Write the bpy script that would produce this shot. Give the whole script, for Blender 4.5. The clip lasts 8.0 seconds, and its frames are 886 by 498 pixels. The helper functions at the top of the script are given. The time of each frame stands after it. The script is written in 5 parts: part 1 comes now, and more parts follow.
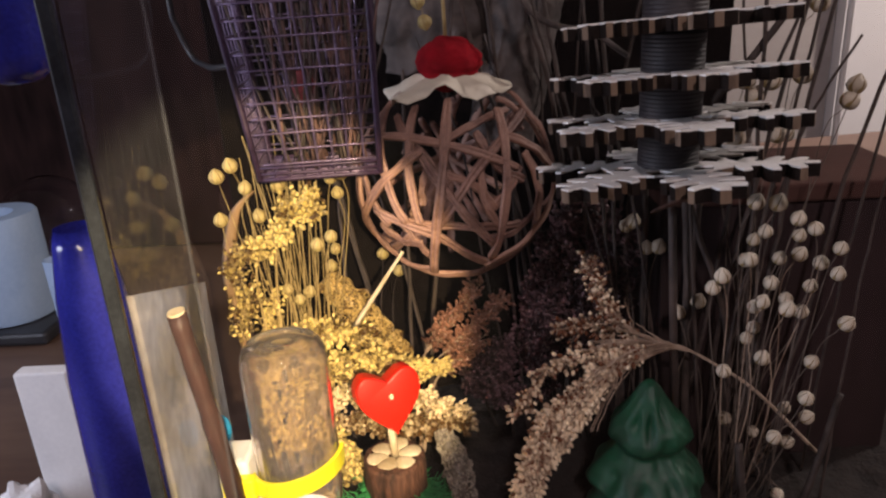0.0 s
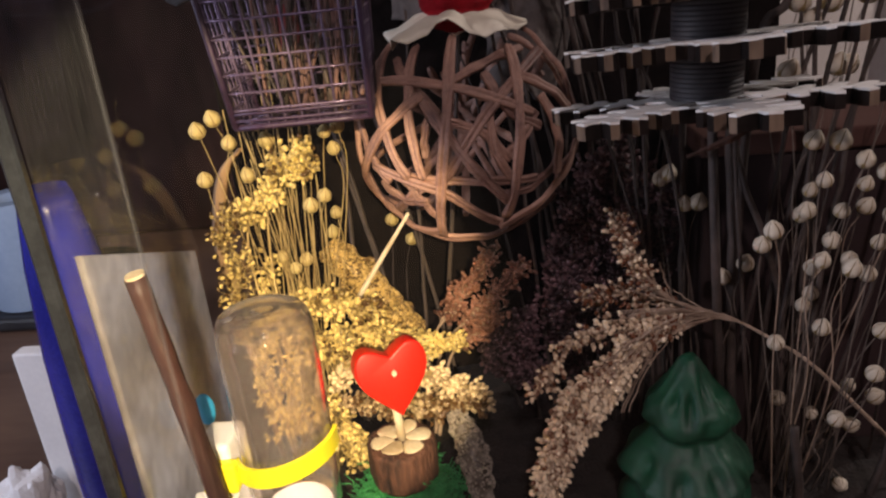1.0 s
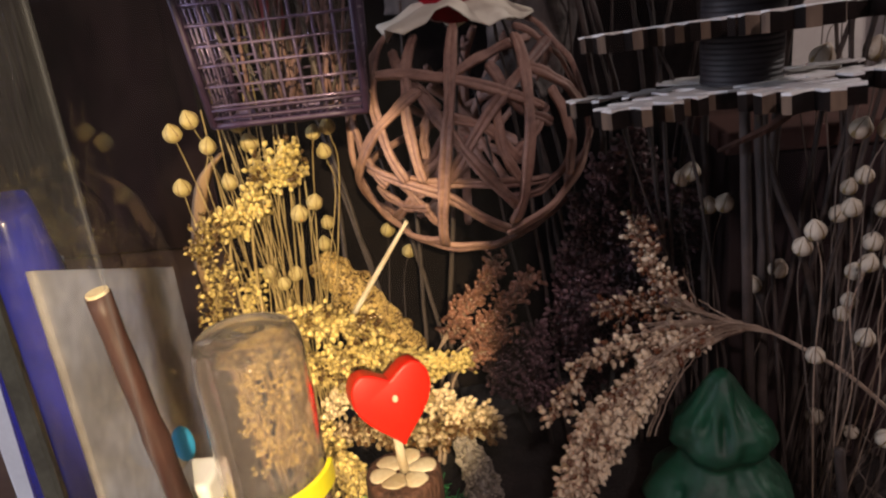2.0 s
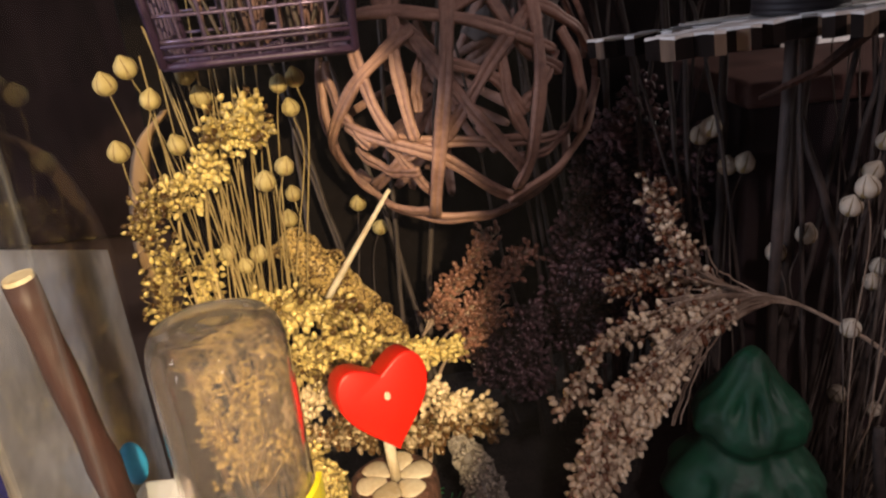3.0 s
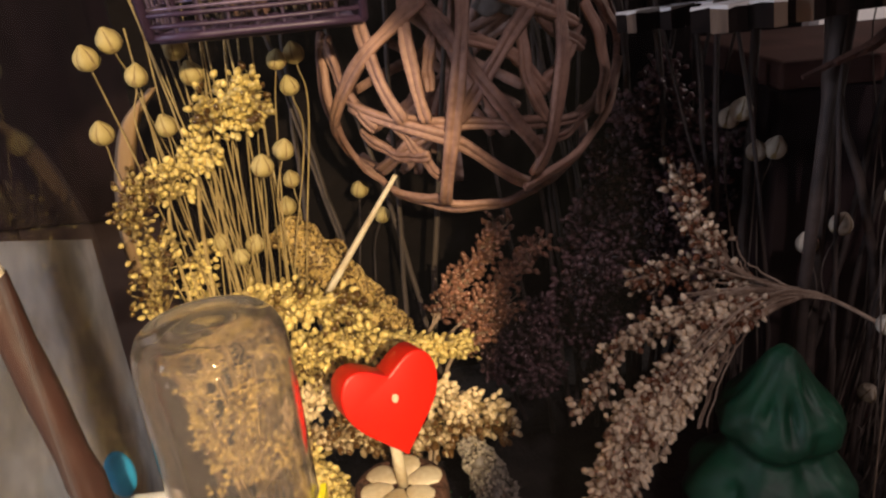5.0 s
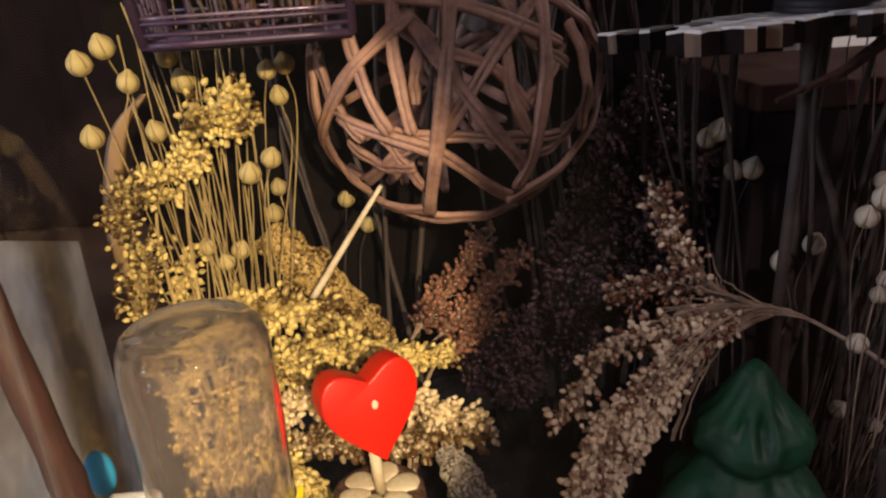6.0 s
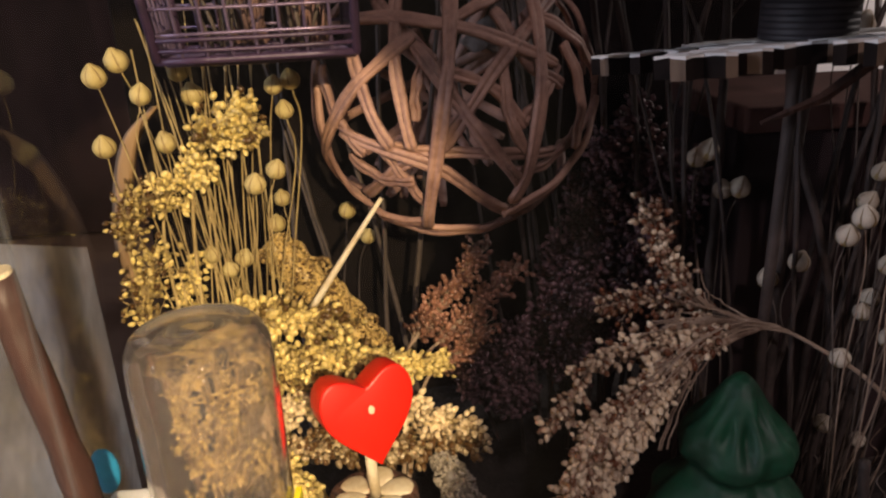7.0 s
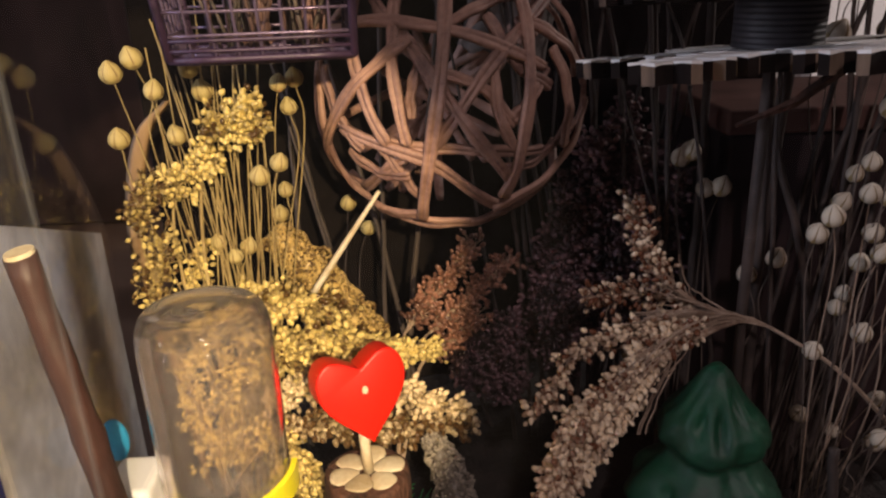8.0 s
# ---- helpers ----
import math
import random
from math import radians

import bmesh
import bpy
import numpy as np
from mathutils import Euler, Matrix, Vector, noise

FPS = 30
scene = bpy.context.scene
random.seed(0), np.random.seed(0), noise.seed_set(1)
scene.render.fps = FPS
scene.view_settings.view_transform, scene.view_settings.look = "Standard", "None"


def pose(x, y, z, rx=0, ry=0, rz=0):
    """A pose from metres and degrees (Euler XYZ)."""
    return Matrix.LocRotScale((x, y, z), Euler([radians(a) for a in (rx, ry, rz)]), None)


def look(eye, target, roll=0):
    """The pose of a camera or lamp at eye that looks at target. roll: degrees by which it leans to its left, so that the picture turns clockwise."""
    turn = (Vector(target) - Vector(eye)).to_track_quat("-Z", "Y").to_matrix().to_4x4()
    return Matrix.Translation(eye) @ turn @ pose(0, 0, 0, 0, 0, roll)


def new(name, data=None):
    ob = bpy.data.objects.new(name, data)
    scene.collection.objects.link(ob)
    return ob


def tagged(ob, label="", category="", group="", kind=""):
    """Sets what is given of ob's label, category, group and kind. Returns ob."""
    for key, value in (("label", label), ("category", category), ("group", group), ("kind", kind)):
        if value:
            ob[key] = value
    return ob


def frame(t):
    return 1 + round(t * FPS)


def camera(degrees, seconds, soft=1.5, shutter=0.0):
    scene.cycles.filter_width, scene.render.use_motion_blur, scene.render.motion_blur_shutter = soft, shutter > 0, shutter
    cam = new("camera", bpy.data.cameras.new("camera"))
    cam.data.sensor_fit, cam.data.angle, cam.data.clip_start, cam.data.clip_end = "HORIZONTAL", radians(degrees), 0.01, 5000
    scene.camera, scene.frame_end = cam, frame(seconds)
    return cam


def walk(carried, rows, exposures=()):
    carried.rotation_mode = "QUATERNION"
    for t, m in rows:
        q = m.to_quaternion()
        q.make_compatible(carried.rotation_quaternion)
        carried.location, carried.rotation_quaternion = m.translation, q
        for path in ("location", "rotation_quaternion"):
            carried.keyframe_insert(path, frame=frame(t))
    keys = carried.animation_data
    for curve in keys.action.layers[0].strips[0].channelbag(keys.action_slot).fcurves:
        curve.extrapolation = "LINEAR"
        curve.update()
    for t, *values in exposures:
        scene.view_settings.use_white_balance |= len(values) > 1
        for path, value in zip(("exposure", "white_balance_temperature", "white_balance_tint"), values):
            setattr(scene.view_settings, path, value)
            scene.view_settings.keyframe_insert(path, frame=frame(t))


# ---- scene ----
cam = camera(63.0, 8.0, soft=2.3)
PATH = [
    (0, (0.005, -0.005, 0.283), (-0.053, 1.873, -0.403), -3.5),
    (0.5, (0.014, 0.013, 0.27), (-0.108, 1.883, -0.428), -4.8),
    (1, (0.019, 0.028, 0.257), (-0.164, 1.889, -0.453), -5.7),
    (1.2, (0.02, 0.033, 0.253), (-0.181, 1.896, -0.446), -6.3),
    (2.3, (0.001, 0.063, 0.24), (-0.091, 1.947, -0.426), -6.1),
    (2.5, (-0.007, 0.07, 0.236), (-0.04, 1.947, -0.452), -5.6),
    (3, (-0.015, 0.09, 0.228), (0.028, 1.955, -0.492), -5.7),
    (3.5, (-0.019, 0.101, 0.225), (0.035, 1.953, -0.529), -5.8),
    (4, (-0.021, 0.104, 0.224), (0.028, 1.951, -0.542), -5.8),
    (4.5, (-0.021, 0.108, 0.224), (0.03, 1.955, -0.542), -5.8),
    (6, (-0.019, 0.103, 0.225), (0.077, 1.962, -0.508), -3.6),
    (6.5, (-0.018, 0.099, 0.227), (0.08, 1.966, -0.484), -3.1),
    (7, (-0.019, 0.095, 0.227), (0.084, 1.967, -0.469), -2.6),
    (7.5, (-0.018, 0.086, 0.228), (0.076, 1.952, -0.485), -1.8),
    (8, (-0.014, 0.081, 0.23), (0.063, 1.951, -0.475), -1.9),
]
walk(cam, [(t, look(eye, target, roll)) for t, eye, target, roll in PATH], ((0, 0.02), (1, -0.05), (2.5, -0.30), (3.5, -0.46), (4.5, -0.52), (6, -0.52), (7, -0.46), (8, -0.36)))

# ---- world and light ----
world = bpy.data.worlds.new("room_dusk")
world.use_nodes = True
world.node_tree.nodes["Background"].inputs[0].default_value = (0.40, 0.27, 0.78, 1)
world.node_tree.nodes["Background"].inputs[1].default_value = 0.040
scene.world = world


def area_lamp(name, eye, target, size, watts, colour):
    data = bpy.data.lights.new(name, "AREA")
    data.shape, data.size, data.energy, data.color = "DISK", size, watts, colour
    ob = new(name, data)
    ob.matrix_world = look(eye, target)
    return ob


def spot_lamp(name, eye, target, cone, blend, size, watts, colour, oblong=1.0, lean=0.0):
    data = bpy.data.lights.new(name, "SPOT")
    data.spot_size, data.spot_blend, data.shadow_soft_size, data.energy, data.color = radians(cone), blend, size, watts, colour
    ob = new(name, data)
    ob.matrix_world = look(eye, target, lean) @ Matrix.Diagonal((oblong, 1, 1, 1))
    return ob


# a shaded desk lamp to the front, the ceiling lamp, an added lamp that only brightens the far wall, and a bluish screen
# glowing to one side
desk_lamp = spot_lamp("desk_lamp_light", (0.055, -0.16, 0.33), (-0.086, 0.330, 0.128), 23.8, 0.16, 0.005, 23.6, (1.0, 0.77, 0.45), 0.82, 20.0)
ceiling_lamp = area_lamp("ceiling_lamp_light", (0.12, -0.85, 1.1), (0.1, 0.3, 0.1), 0.10, 6.5, (1.0, 0.82, 0.84))
wall_fill = area_lamp("wall_fill_light", (1.35, 0.75, 0.95), (0.65, 1.45, 0.15), 0.15, 14.0, (1.0, 0.88, 0.84))
screen_glow = area_lamp("screen_light", (-0.75, 0.05, 0.35), (-0.1, 0.3, 0.1), 0.35, 3.9, (0.76, 0.80, 1.0))


# ---- materials ----
def material(name, colour, dark=None, rough=0.6, metal=0.0, scale=60.0, fine=600.0, bump=0.3, vary=0.0, spec=0.5, stretch=(1, 1, 1), depth=0.0006):
    """Two scales of noise between a dark and a light tone, fine relief, and a change of tone from piece to piece."""
    m = bpy.data.materials.new(name)
    m.use_nodes = True
    nt = m.node_tree
    b = nt.nodes["Principled BSDF"]
    b.inputs["Roughness"].default_value, b.inputs["Metallic"].default_value = rough, metal
    b.inputs["Specular IOR Level"].default_value = spec
    dark = dark or tuple(0.6 * c for c in colour)
    co = nt.nodes.new("ShaderNodeTexCoord")
    mp = nt.nodes.new("ShaderNodeMapping")
    mp.inputs["Scale"].default_value = stretch
    nt.links.new(co.outputs["Object"], mp.inputs["Vector"])
    n1, n2 = nt.nodes.new("ShaderNodeTexNoise"), nt.nodes.new("ShaderNodeTexNoise")
    n1.inputs["Scale"].default_value, n2.inputs["Scale"].default_value = scale, fine
    n1.inputs["Detail"].default_value = 3
    for n in (n1, n2):
        nt.links.new(mp.outputs[0], n.inputs["Vector"])
    add = nt.nodes.new("ShaderNodeMath")
    add.operation = "MULTIPLY_ADD"
    nt.links.new(n2.outputs["Fac"], add.inputs[0])
    add.inputs[1].default_value = 0.45
    nt.links.new(n1.outputs["Fac"], add.inputs[2])
    last = add.outputs[0]
    if vary:
        geo, inf = nt.nodes.new("ShaderNodeNewGeometry"), nt.nodes.new("ShaderNodeObjectInfo")
        s1 = nt.nodes.new("ShaderNodeMath")
        nt.links.new(geo.outputs["Random Per Island"], s1.inputs[0])
        nt.links.new(inf.outputs["Random"], s1.inputs[1])
        s2 = nt.nodes.new("ShaderNodeMath")
        s2.operation = "MULTIPLY_ADD"
        nt.links.new(s1.outputs[0], s2.inputs[0])
        s2.inputs[1].default_value = vary
        nt.links.new(last, s2.inputs[2])
        s3 = nt.nodes.new("ShaderNodeMath")
        s3.operation = "SUBTRACT"
        nt.links.new(s2.outputs[0], s3.inputs[0])
        s3.inputs[1].default_value = vary
        last = s3.outputs[0]
    ramp = nt.nodes.new("ShaderNodeValToRGB")
    ramp.color_ramp.elements[0].position, ramp.color_ramp.elements[1].position = 0.45, 0.95
    ramp.color_ramp.elements[0].color, ramp.color_ramp.elements[1].color = (*dark, 1), (*colour, 1)
    nt.links.new(last, ramp.inputs[0])
    nt.links.new(ramp.outputs[0], b.inputs["Base Color"])
    if bump:
        bp = nt.nodes.new("ShaderNodeBump")
        bp.inputs["Strength"].default_value, bp.inputs["Distance"].default_value = bump, depth
        nt.links.new(add.outputs[0], bp.inputs["Height"])
        nt.links.new(bp.outputs[0], b.inputs["Normal"])
    return m


def glass(name, colour=(1, 1, 1), rough=0.0, ior=1.45):
    m = bpy.data.materials.new(name)
    m.use_nodes = True
    b = m.node_tree.nodes["Principled BSDF"]
    b.inputs["Base Color"].default_value = (*colour, 1)
    b.inputs["Transmission Weight"].default_value, b.inputs["Roughness"].default_value = 1, rough
    b.inputs["IOR"].default_value = ior
    return m


def dusty_hazed_glass(name, dust_haze, tone):
    """Thin clear sheet: mostly see-through, a mirror that grows towards a slanting view, and a dusty film that also
    carries painted haze.
    """
    m = bpy.data.materials.new(name)
    m.use_nodes = True
    nt = m.node_tree
    nt.nodes.remove(nt.nodes["Principled BSDF"])
    out = nt.nodes["Material Output"]
    clear, gloss, film = nt.nodes.new("ShaderNodeBsdfTransparent"), nt.nodes.new("ShaderNodeBsdfGlossy"), nt.nodes.new("ShaderNodeBsdfDiffuse")
    gloss.inputs["Roughness"].default_value = 0.02
    film.inputs["Color"].default_value = (*tone, 1)
    lw = nt.nodes.new("ShaderNodeLayerWeight")
    lw.inputs["Blend"].default_value = 0.5
    pw, fr = nt.nodes.new("ShaderNodeMath"), nt.nodes.new("ShaderNodeMath")
    pw.operation, fr.operation = "POWER", "MULTIPLY_ADD"
    nt.links.new(lw.outputs["Facing"], pw.inputs[0])
    pw.inputs[1].default_value = 4.0
    nt.links.new(pw.outputs[0], fr.inputs[0])
    fr.inputs[1].default_value, fr.inputs[2].default_value = 0.32, 0.03
    n = nt.nodes.new("ShaderNodeTexNoise")
    n.inputs["Scale"].default_value, n.inputs["Detail"].default_value = 35, 5
    mul = nt.nodes.new("ShaderNodeMath")
    mul.operation = "MULTIPLY"
    nt.links.new(n.outputs["Fac"], mul.inputs[0])
    mul.inputs[1].default_value = dust_haze
    a, c = nt.nodes.new("ShaderNodeMixShader"), nt.nodes.new("ShaderNodeMixShader")
    nt.links.new(mul.outputs[0], a.inputs[0])
    nt.links.new(clear.outputs[0], a.inputs[1])
    nt.links.new(film.outputs[0], a.inputs[2])
    nt.links.new(fr.outputs[0], c.inputs[0])
    nt.links.new(a.outputs[0], c.inputs[1])
    nt.links.new(gloss.outputs[0], c.inputs[2])
    nt.links.new(c.outputs[0], out.inputs[0])
    return m


def hazy_glass(name, haze):
    """Solid clear glass with a thin film of limescale."""
    m = glass(name, (0.80, 0.74, 0.72), 0.04, 1.40)
    nt = m.node_tree
    film, mix, n, mul = nt.nodes.new("ShaderNodeBsdfDiffuse"), nt.nodes.new("ShaderNodeMixShader"), nt.nodes.new("ShaderNodeTexNoise"), nt.nodes.new("ShaderNodeMath")
    film.inputs["Color"].default_value = (0.78, 0.72, 0.70, 1)
    co = nt.nodes.new("ShaderNodeTexCoord")
    nt.links.new(co.outputs["Object"], n.inputs["Vector"])
    n.inputs["Scale"].default_value, n.inputs["Detail"].default_value = 90, 5
    mul.operation = "MULTIPLY"
    nt.links.new(n.outputs["Fac"], mul.inputs[0])
    mul.inputs[1].default_value = 2 * haze
    nt.links.new(mul.outputs[0], mix.inputs[0])
    nt.links.new(nt.nodes["Principled BSDF"].outputs[0], mix.inputs[1])
    nt.links.new(film.outputs[0], mix.inputs[2])
    nt.links.new(mix.outputs[0], nt.nodes["Material Output"].inputs[0])
    return m


WILLOW = material("willow", (0.39, 0.222, 0.165), (0.115, 0.055, 0.045), 0.62, scale=60, fine=520, bump=0.8, vary=0.2, stretch=(1, 1, 1))
GRAIN_YELLOW = material("millet_yellow", (0.74, 0.57, 0.20), (0.070, 0.034, 0.010), 0.3, scale=90, bump=0.15, vary=0.6)
GRAIN_CREAM = material("millet_cream", (0.80, 0.63, 0.38), (0.10, 0.05, 0.016), 0.28, scale=90, bump=0.15, vary=0.6)
GRAIN_PALE = material("millet_pale", (1.0, 0.81, 0.57), (0.17, 0.062, 0.030), 0.26, scale=70, bump=0.15, vary=0.62)
GRAIN_RED = material("millet_red", (0.30, 0.140, 0.092), (0.050, 0.020, 0.014), 0.35, scale=90, bump=0.15, vary=0.28)
GRAIN_SHADED = material("millet_shaded", (0.21, 0.115, 0.125), (0.016, 0.008, 0.010), 0.35, scale=90, bump=0.15, vary=0.35)
STRAW = material("straw", (0.47, 0.35, 0.15), (0.20, 0.13, 0.05), 0.6, scale=80, bump=0.3, vary=0.15)
MILLET_STEM = material("millet_stem", (0.50, 0.37, 0.27), (0.16, 0.095, 0.06), 0.6, scale=80, fine=700, bump=0.3, vary=0.3)
DRY_STEM = material("dry_stem", (0.20, 0.155, 0.125), (0.06, 0.045, 0.036), 0.75, scale=80, fine=500, bump=0.5, vary=0.25)
STALK_GREY = material("grey_stalk", (0.080, 0.057, 0.048), (0.022, 0.016, 0.013), 0.75, scale=80, fine=500, bump=0.5, vary=0.15)
BASKET_STALK = material("red_brown_stalk", (0.15, 0.078, 0.066), (0.045, 0.022, 0.020), 0.7, scale=80, fine=500, bump=0.4, vary=0.3)
POD = material("flax_pod", (0.56, 0.45, 0.19), (0.27, 0.19, 0.06), 0.55, scale=160, fine=900, bump=0.3, vary=0.16)
POD_PALE = material("flax_pod_pale", (0.78, 0.69, 0.55), (0.40, 0.32, 0.23), 0.55, scale=160, fine=900, bump=0.3, vary=0.2)
SEAM = material("pod_seam", (0.26, 0.17, 0.07), (0.14, 0.085, 0.035), 0.7, bump=0)
COB = material("foxtail_cob", (0.58, 0.40, 0.14), (0.09, 0.045, 0.012), 0.4, scale=120, bump=0.2, vary=0.55)
COB_GREY = material("foxtail_cob_grey", (0.36, 0.31, 0.25), (0.08, 0.06, 0.045), 0.5, scale=120, bump=0.2, vary=0.5)
RED = material("red_lacquer", (0.82, 0.016, 0.004), (0.68, 0.010, 0.003), 0.4, scale=25, fine=300, bump=0.06)
CREAM = material("cream_wood", (0.80, 0.71, 0.54), (0.52, 0.39, 0.22), 0.6, scale=60, bump=0.3)
BARK = material("brown_bark", (0.13, 0.055, 0.034), (0.012, 0.006, 0.005), 0.8, scale=130, fine=520, bump=1.0, stretch=(1, 1, 0.3), depth=0.002)
STICK_BARK = material("reddish_bark", (0.056, 0.022, 0.018), (0.014, 0.006, 0.006), 0.55, scale=55, fine=380, bump=0.9, stretch=(1, 1, 0.35), depth=0.001)
BARK_GREY = material("grey_bark", (0.13, 0.105, 0.095), (0.03, 0.023, 0.021), 0.85, scale=60, fine=400, bump=0.9, depth=0.0015)
MOSS = material("green_sisal", (0.055, 0.36, 0.11), (0.02, 0.17, 0.05), 0.7, scale=120, bump=0.4, vary=0.3)
GREEN = material("green_glaze", (0.003, 0.085, 0.038), (0.0015, 0.034, 0.016), 0.52, scale=70, fine=420, bump=0.8)
WHITE_PAINT = material("white_paint", (0.92, 0.90, 0.87), (0.66, 0.62, 0.57), 0.6, scale=70, fine=500, bump=0.25)
BURNT = material("laser_burnt_edge", (0.017, 0.010, 0.008), (0.005, 0.0035, 0.003), 0.8, scale=110, fine=500, bump=0.4, stretch=(1, 1, 0.2), spec=0.15)
BURNT_LIGHT = material("light_ply_edge", (0.26, 0.175, 0.115), (0.05, 0.028, 0.018), 0.8, scale=110, fine=500, bump=0.4, stretch=(1, 1, 0.2))
SPOOL = material("dark_thread", (0.034, 0.027, 0.030), (0.012, 0.010, 0.011), 0.6, scale=200, bump=0.3)
PURPLE = material("purple_enamel", (0.055, 0.028, 0.068), (0.020, 0.011, 0.027), 0.45, 0.2, scale=50, bump=0.1)
PURPLE_WIRE = material("purple_wire", (0.22, 0.165, 0.26), (0.09, 0.06, 0.115), 0.3, 0.5, scale=50, bump=0.1)
PAPER = material("white_petal_paper", (0.80, 0.74, 0.62), (0.62, 0.55, 0.43), 0.7, scale=40, fine=350, bump=0.4)
FELT = material("red_felt", (0.36, 0.010, 0.020), (0.16, 0.005, 0.010), 0.95, scale=90, fine=1200, bump=0.9, spec=0.1)
DULL_RED = material("dull_red_flower", (0.26, 0.035, 0.04), (0.10, 0.015, 0.02), 0.8, scale=120, fine=900, bump=0.8)
YELLOW = material("yellow_plastic", (0.88, 0.80, 0.03), (0.80, 0.68, 0.02), 0.35, scale=30, bump=0.05)
WHITE_PLASTIC = material("white_plastic", (0.78, 0.78, 0.80), (0.66, 0.66, 0.70), 0.4, scale=30, bump=0.05)
BLUE_PLASTIC = material("blue_plastic", (0.03, 0.34, 0.68), (0.02, 0.25, 0.54), 0.4, scale=30, bump=0.05)
SOIL = material("dark_substrate", (0.024, 0.017, 0.014), (0.007, 0.005, 0.0045), 0.95, scale=90, fine=500, bump=1.0, depth=0.003)
LEAF = material("dry_leaf", (0.36, 0.23, 0.115), (0.19, 0.105, 0.05), 0.65, scale=35, fine=300, bump=0.4, stretch=(1, 1, 0.25))
BROWN_WOOD = material("brown_wood", (0.33, 0.20, 0.145), (0.19, 0.105, 0.072), 0.5, scale=12, fine=120, bump=0.2, stretch=(0.2, 1, 1))
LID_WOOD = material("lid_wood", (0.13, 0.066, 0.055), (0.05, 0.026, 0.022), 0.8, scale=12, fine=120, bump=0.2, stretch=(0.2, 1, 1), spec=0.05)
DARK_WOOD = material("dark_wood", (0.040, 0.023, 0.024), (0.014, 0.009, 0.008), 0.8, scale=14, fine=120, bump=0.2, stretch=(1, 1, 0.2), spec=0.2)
CABINET_WOOD = material("cabinet_wood", (0.050, 0.027, 0.025), (0.004, 0.003, 0.0035), 0.9, scale=7, fine=60, bump=0.3, stretch=(1, 1, 0.25), spec=0.08)
WALL = material("beige_wall", (0.44, 0.39, 0.36), (0.36, 0.315, 0.29), 0.85, scale=6, fine=150, bump=0.15)
JAMB = material("white_joinery", (0.80, 0.76, 0.74), (0.74, 0.70, 0.68), 0.5, scale=6, fine=100, bump=0.05)
TABLE = material("table_wood", (0.16, 0.10, 0.07), (0.09, 0.05, 0.035), 0.5, scale=10, fine=100, bump=0.2, stretch=(0.2, 1, 1))
GREY_CARD = material("grey_card", (0.82, 0.77, 0.69), (0.42, 0.37, 0.31), 0.8, scale=26, fine=160, bump=0.3)
b = GREY_CARD.node_tree
glow, blend = b.nodes.new("ShaderNodeBsdfTranslucent"), b.nodes.new("ShaderNodeMixShader")
glow.inputs["Color"].default_value, blend.inputs[0].default_value = (0.82, 0.80, 0.76, 1), 0.85
b.links.new(b.nodes["Principled BSDF"].outputs[0], blend.inputs[1])
b.links.new(glow.outputs[0], blend.inputs[2])
b.links.new(b.nodes["Color Ramp"].outputs[0], glow.inputs["Color"])
b.links.new(blend.outputs[0], b.nodes["Material Output"].inputs[0])
TISSUE = material("white_tissue", (0.78, 0.77, 0.76), (0.66, 0.65, 0.65), 0.9, scale=30, fine=300, bump=0.5)
PALE_BLUE = material("pale_blue_card", (0.36, 0.47, 0.62), (0.28, 0.38, 0.54), 0.6, scale=20, fine=200, bump=0.15)
BLACK = material("black_plastic", (0.03, 0.03, 0.034), (0.015, 0.015, 0.018), 0.45, scale=30, bump=0.05)
COBALT = material("cobalt_glaze", (0.026, 0.030, 0.30), (0.010, 0.012, 0.13), 0.16, scale=20, bump=0.03)
RED_TIN = material("red_tin", (0.34, 0.03, 0.035), (0.22, 0.02, 0.02), 0.45, scale=15, bump=0.05)
GREEN_CARD = material("green_plastic", (0.04, 0.30, 0.15), (0.02, 0.2, 0.1), 0.45, scale=15, bump=0.05)
BOTTLE_GLASS = hazy_glass("bottle_glass", 0.030)
PANE_GLASS = dusty_hazed_glass("tank_pane", 0.003, (0.8, 0.8, 0.85))
# the strip's pale film puts the haze of reflections into its colour
STRIP_GLASS = dusty_hazed_glass("tank_edge_strip", 0.024, (0.75, 0.78, 0.85))


# ---- mesh helpers ----
def rnd(a, b):
    return random.uniform(a, b)


def ob_mesh(name, verts, faces, mat, parent=None, label="", smooth=True, mats=None, slots=None):
    me = bpy.data.meshes.new(name)
    me.from_pydata([tuple(v) for v in verts], [], faces)
    for m in (mats or [mat]):
        me.materials.append(m)
    me.polygons.foreach_set("use_smooth", [smooth] * len(me.polygons))
    if slots is not None:
        me.polygons.foreach_set("material_index", slots)
    me.update()
    ob = new(name, me)
    if parent is not None:
        ob.parent = parent
    if label:
        ob["label"] = label
    return ob


def part(name, bm, mat, parent=None, label="", smooth=False):
    me = bpy.data.meshes.new(name)
    bm.to_mesh(me)
    bm.free()
    me.materials.append(mat)
    me.polygons.foreach_set("use_smooth", [smooth] * len(me.polygons))
    ob = new(name, me)
    if parent is not None:
        ob.parent = parent
    if label:
        ob["label"] = label
    return ob


def share(name, me, parent, m):
    ob = new(name, me)
    ob.parent = parent
    ob.matrix_local = m
    return ob


def empty(name, at, label, category, group="", kind=""):
    ob = new(name)
    ob.location = at
    ob.empty_display_size = 0.01
    return tagged(ob, label, category, group, kind)


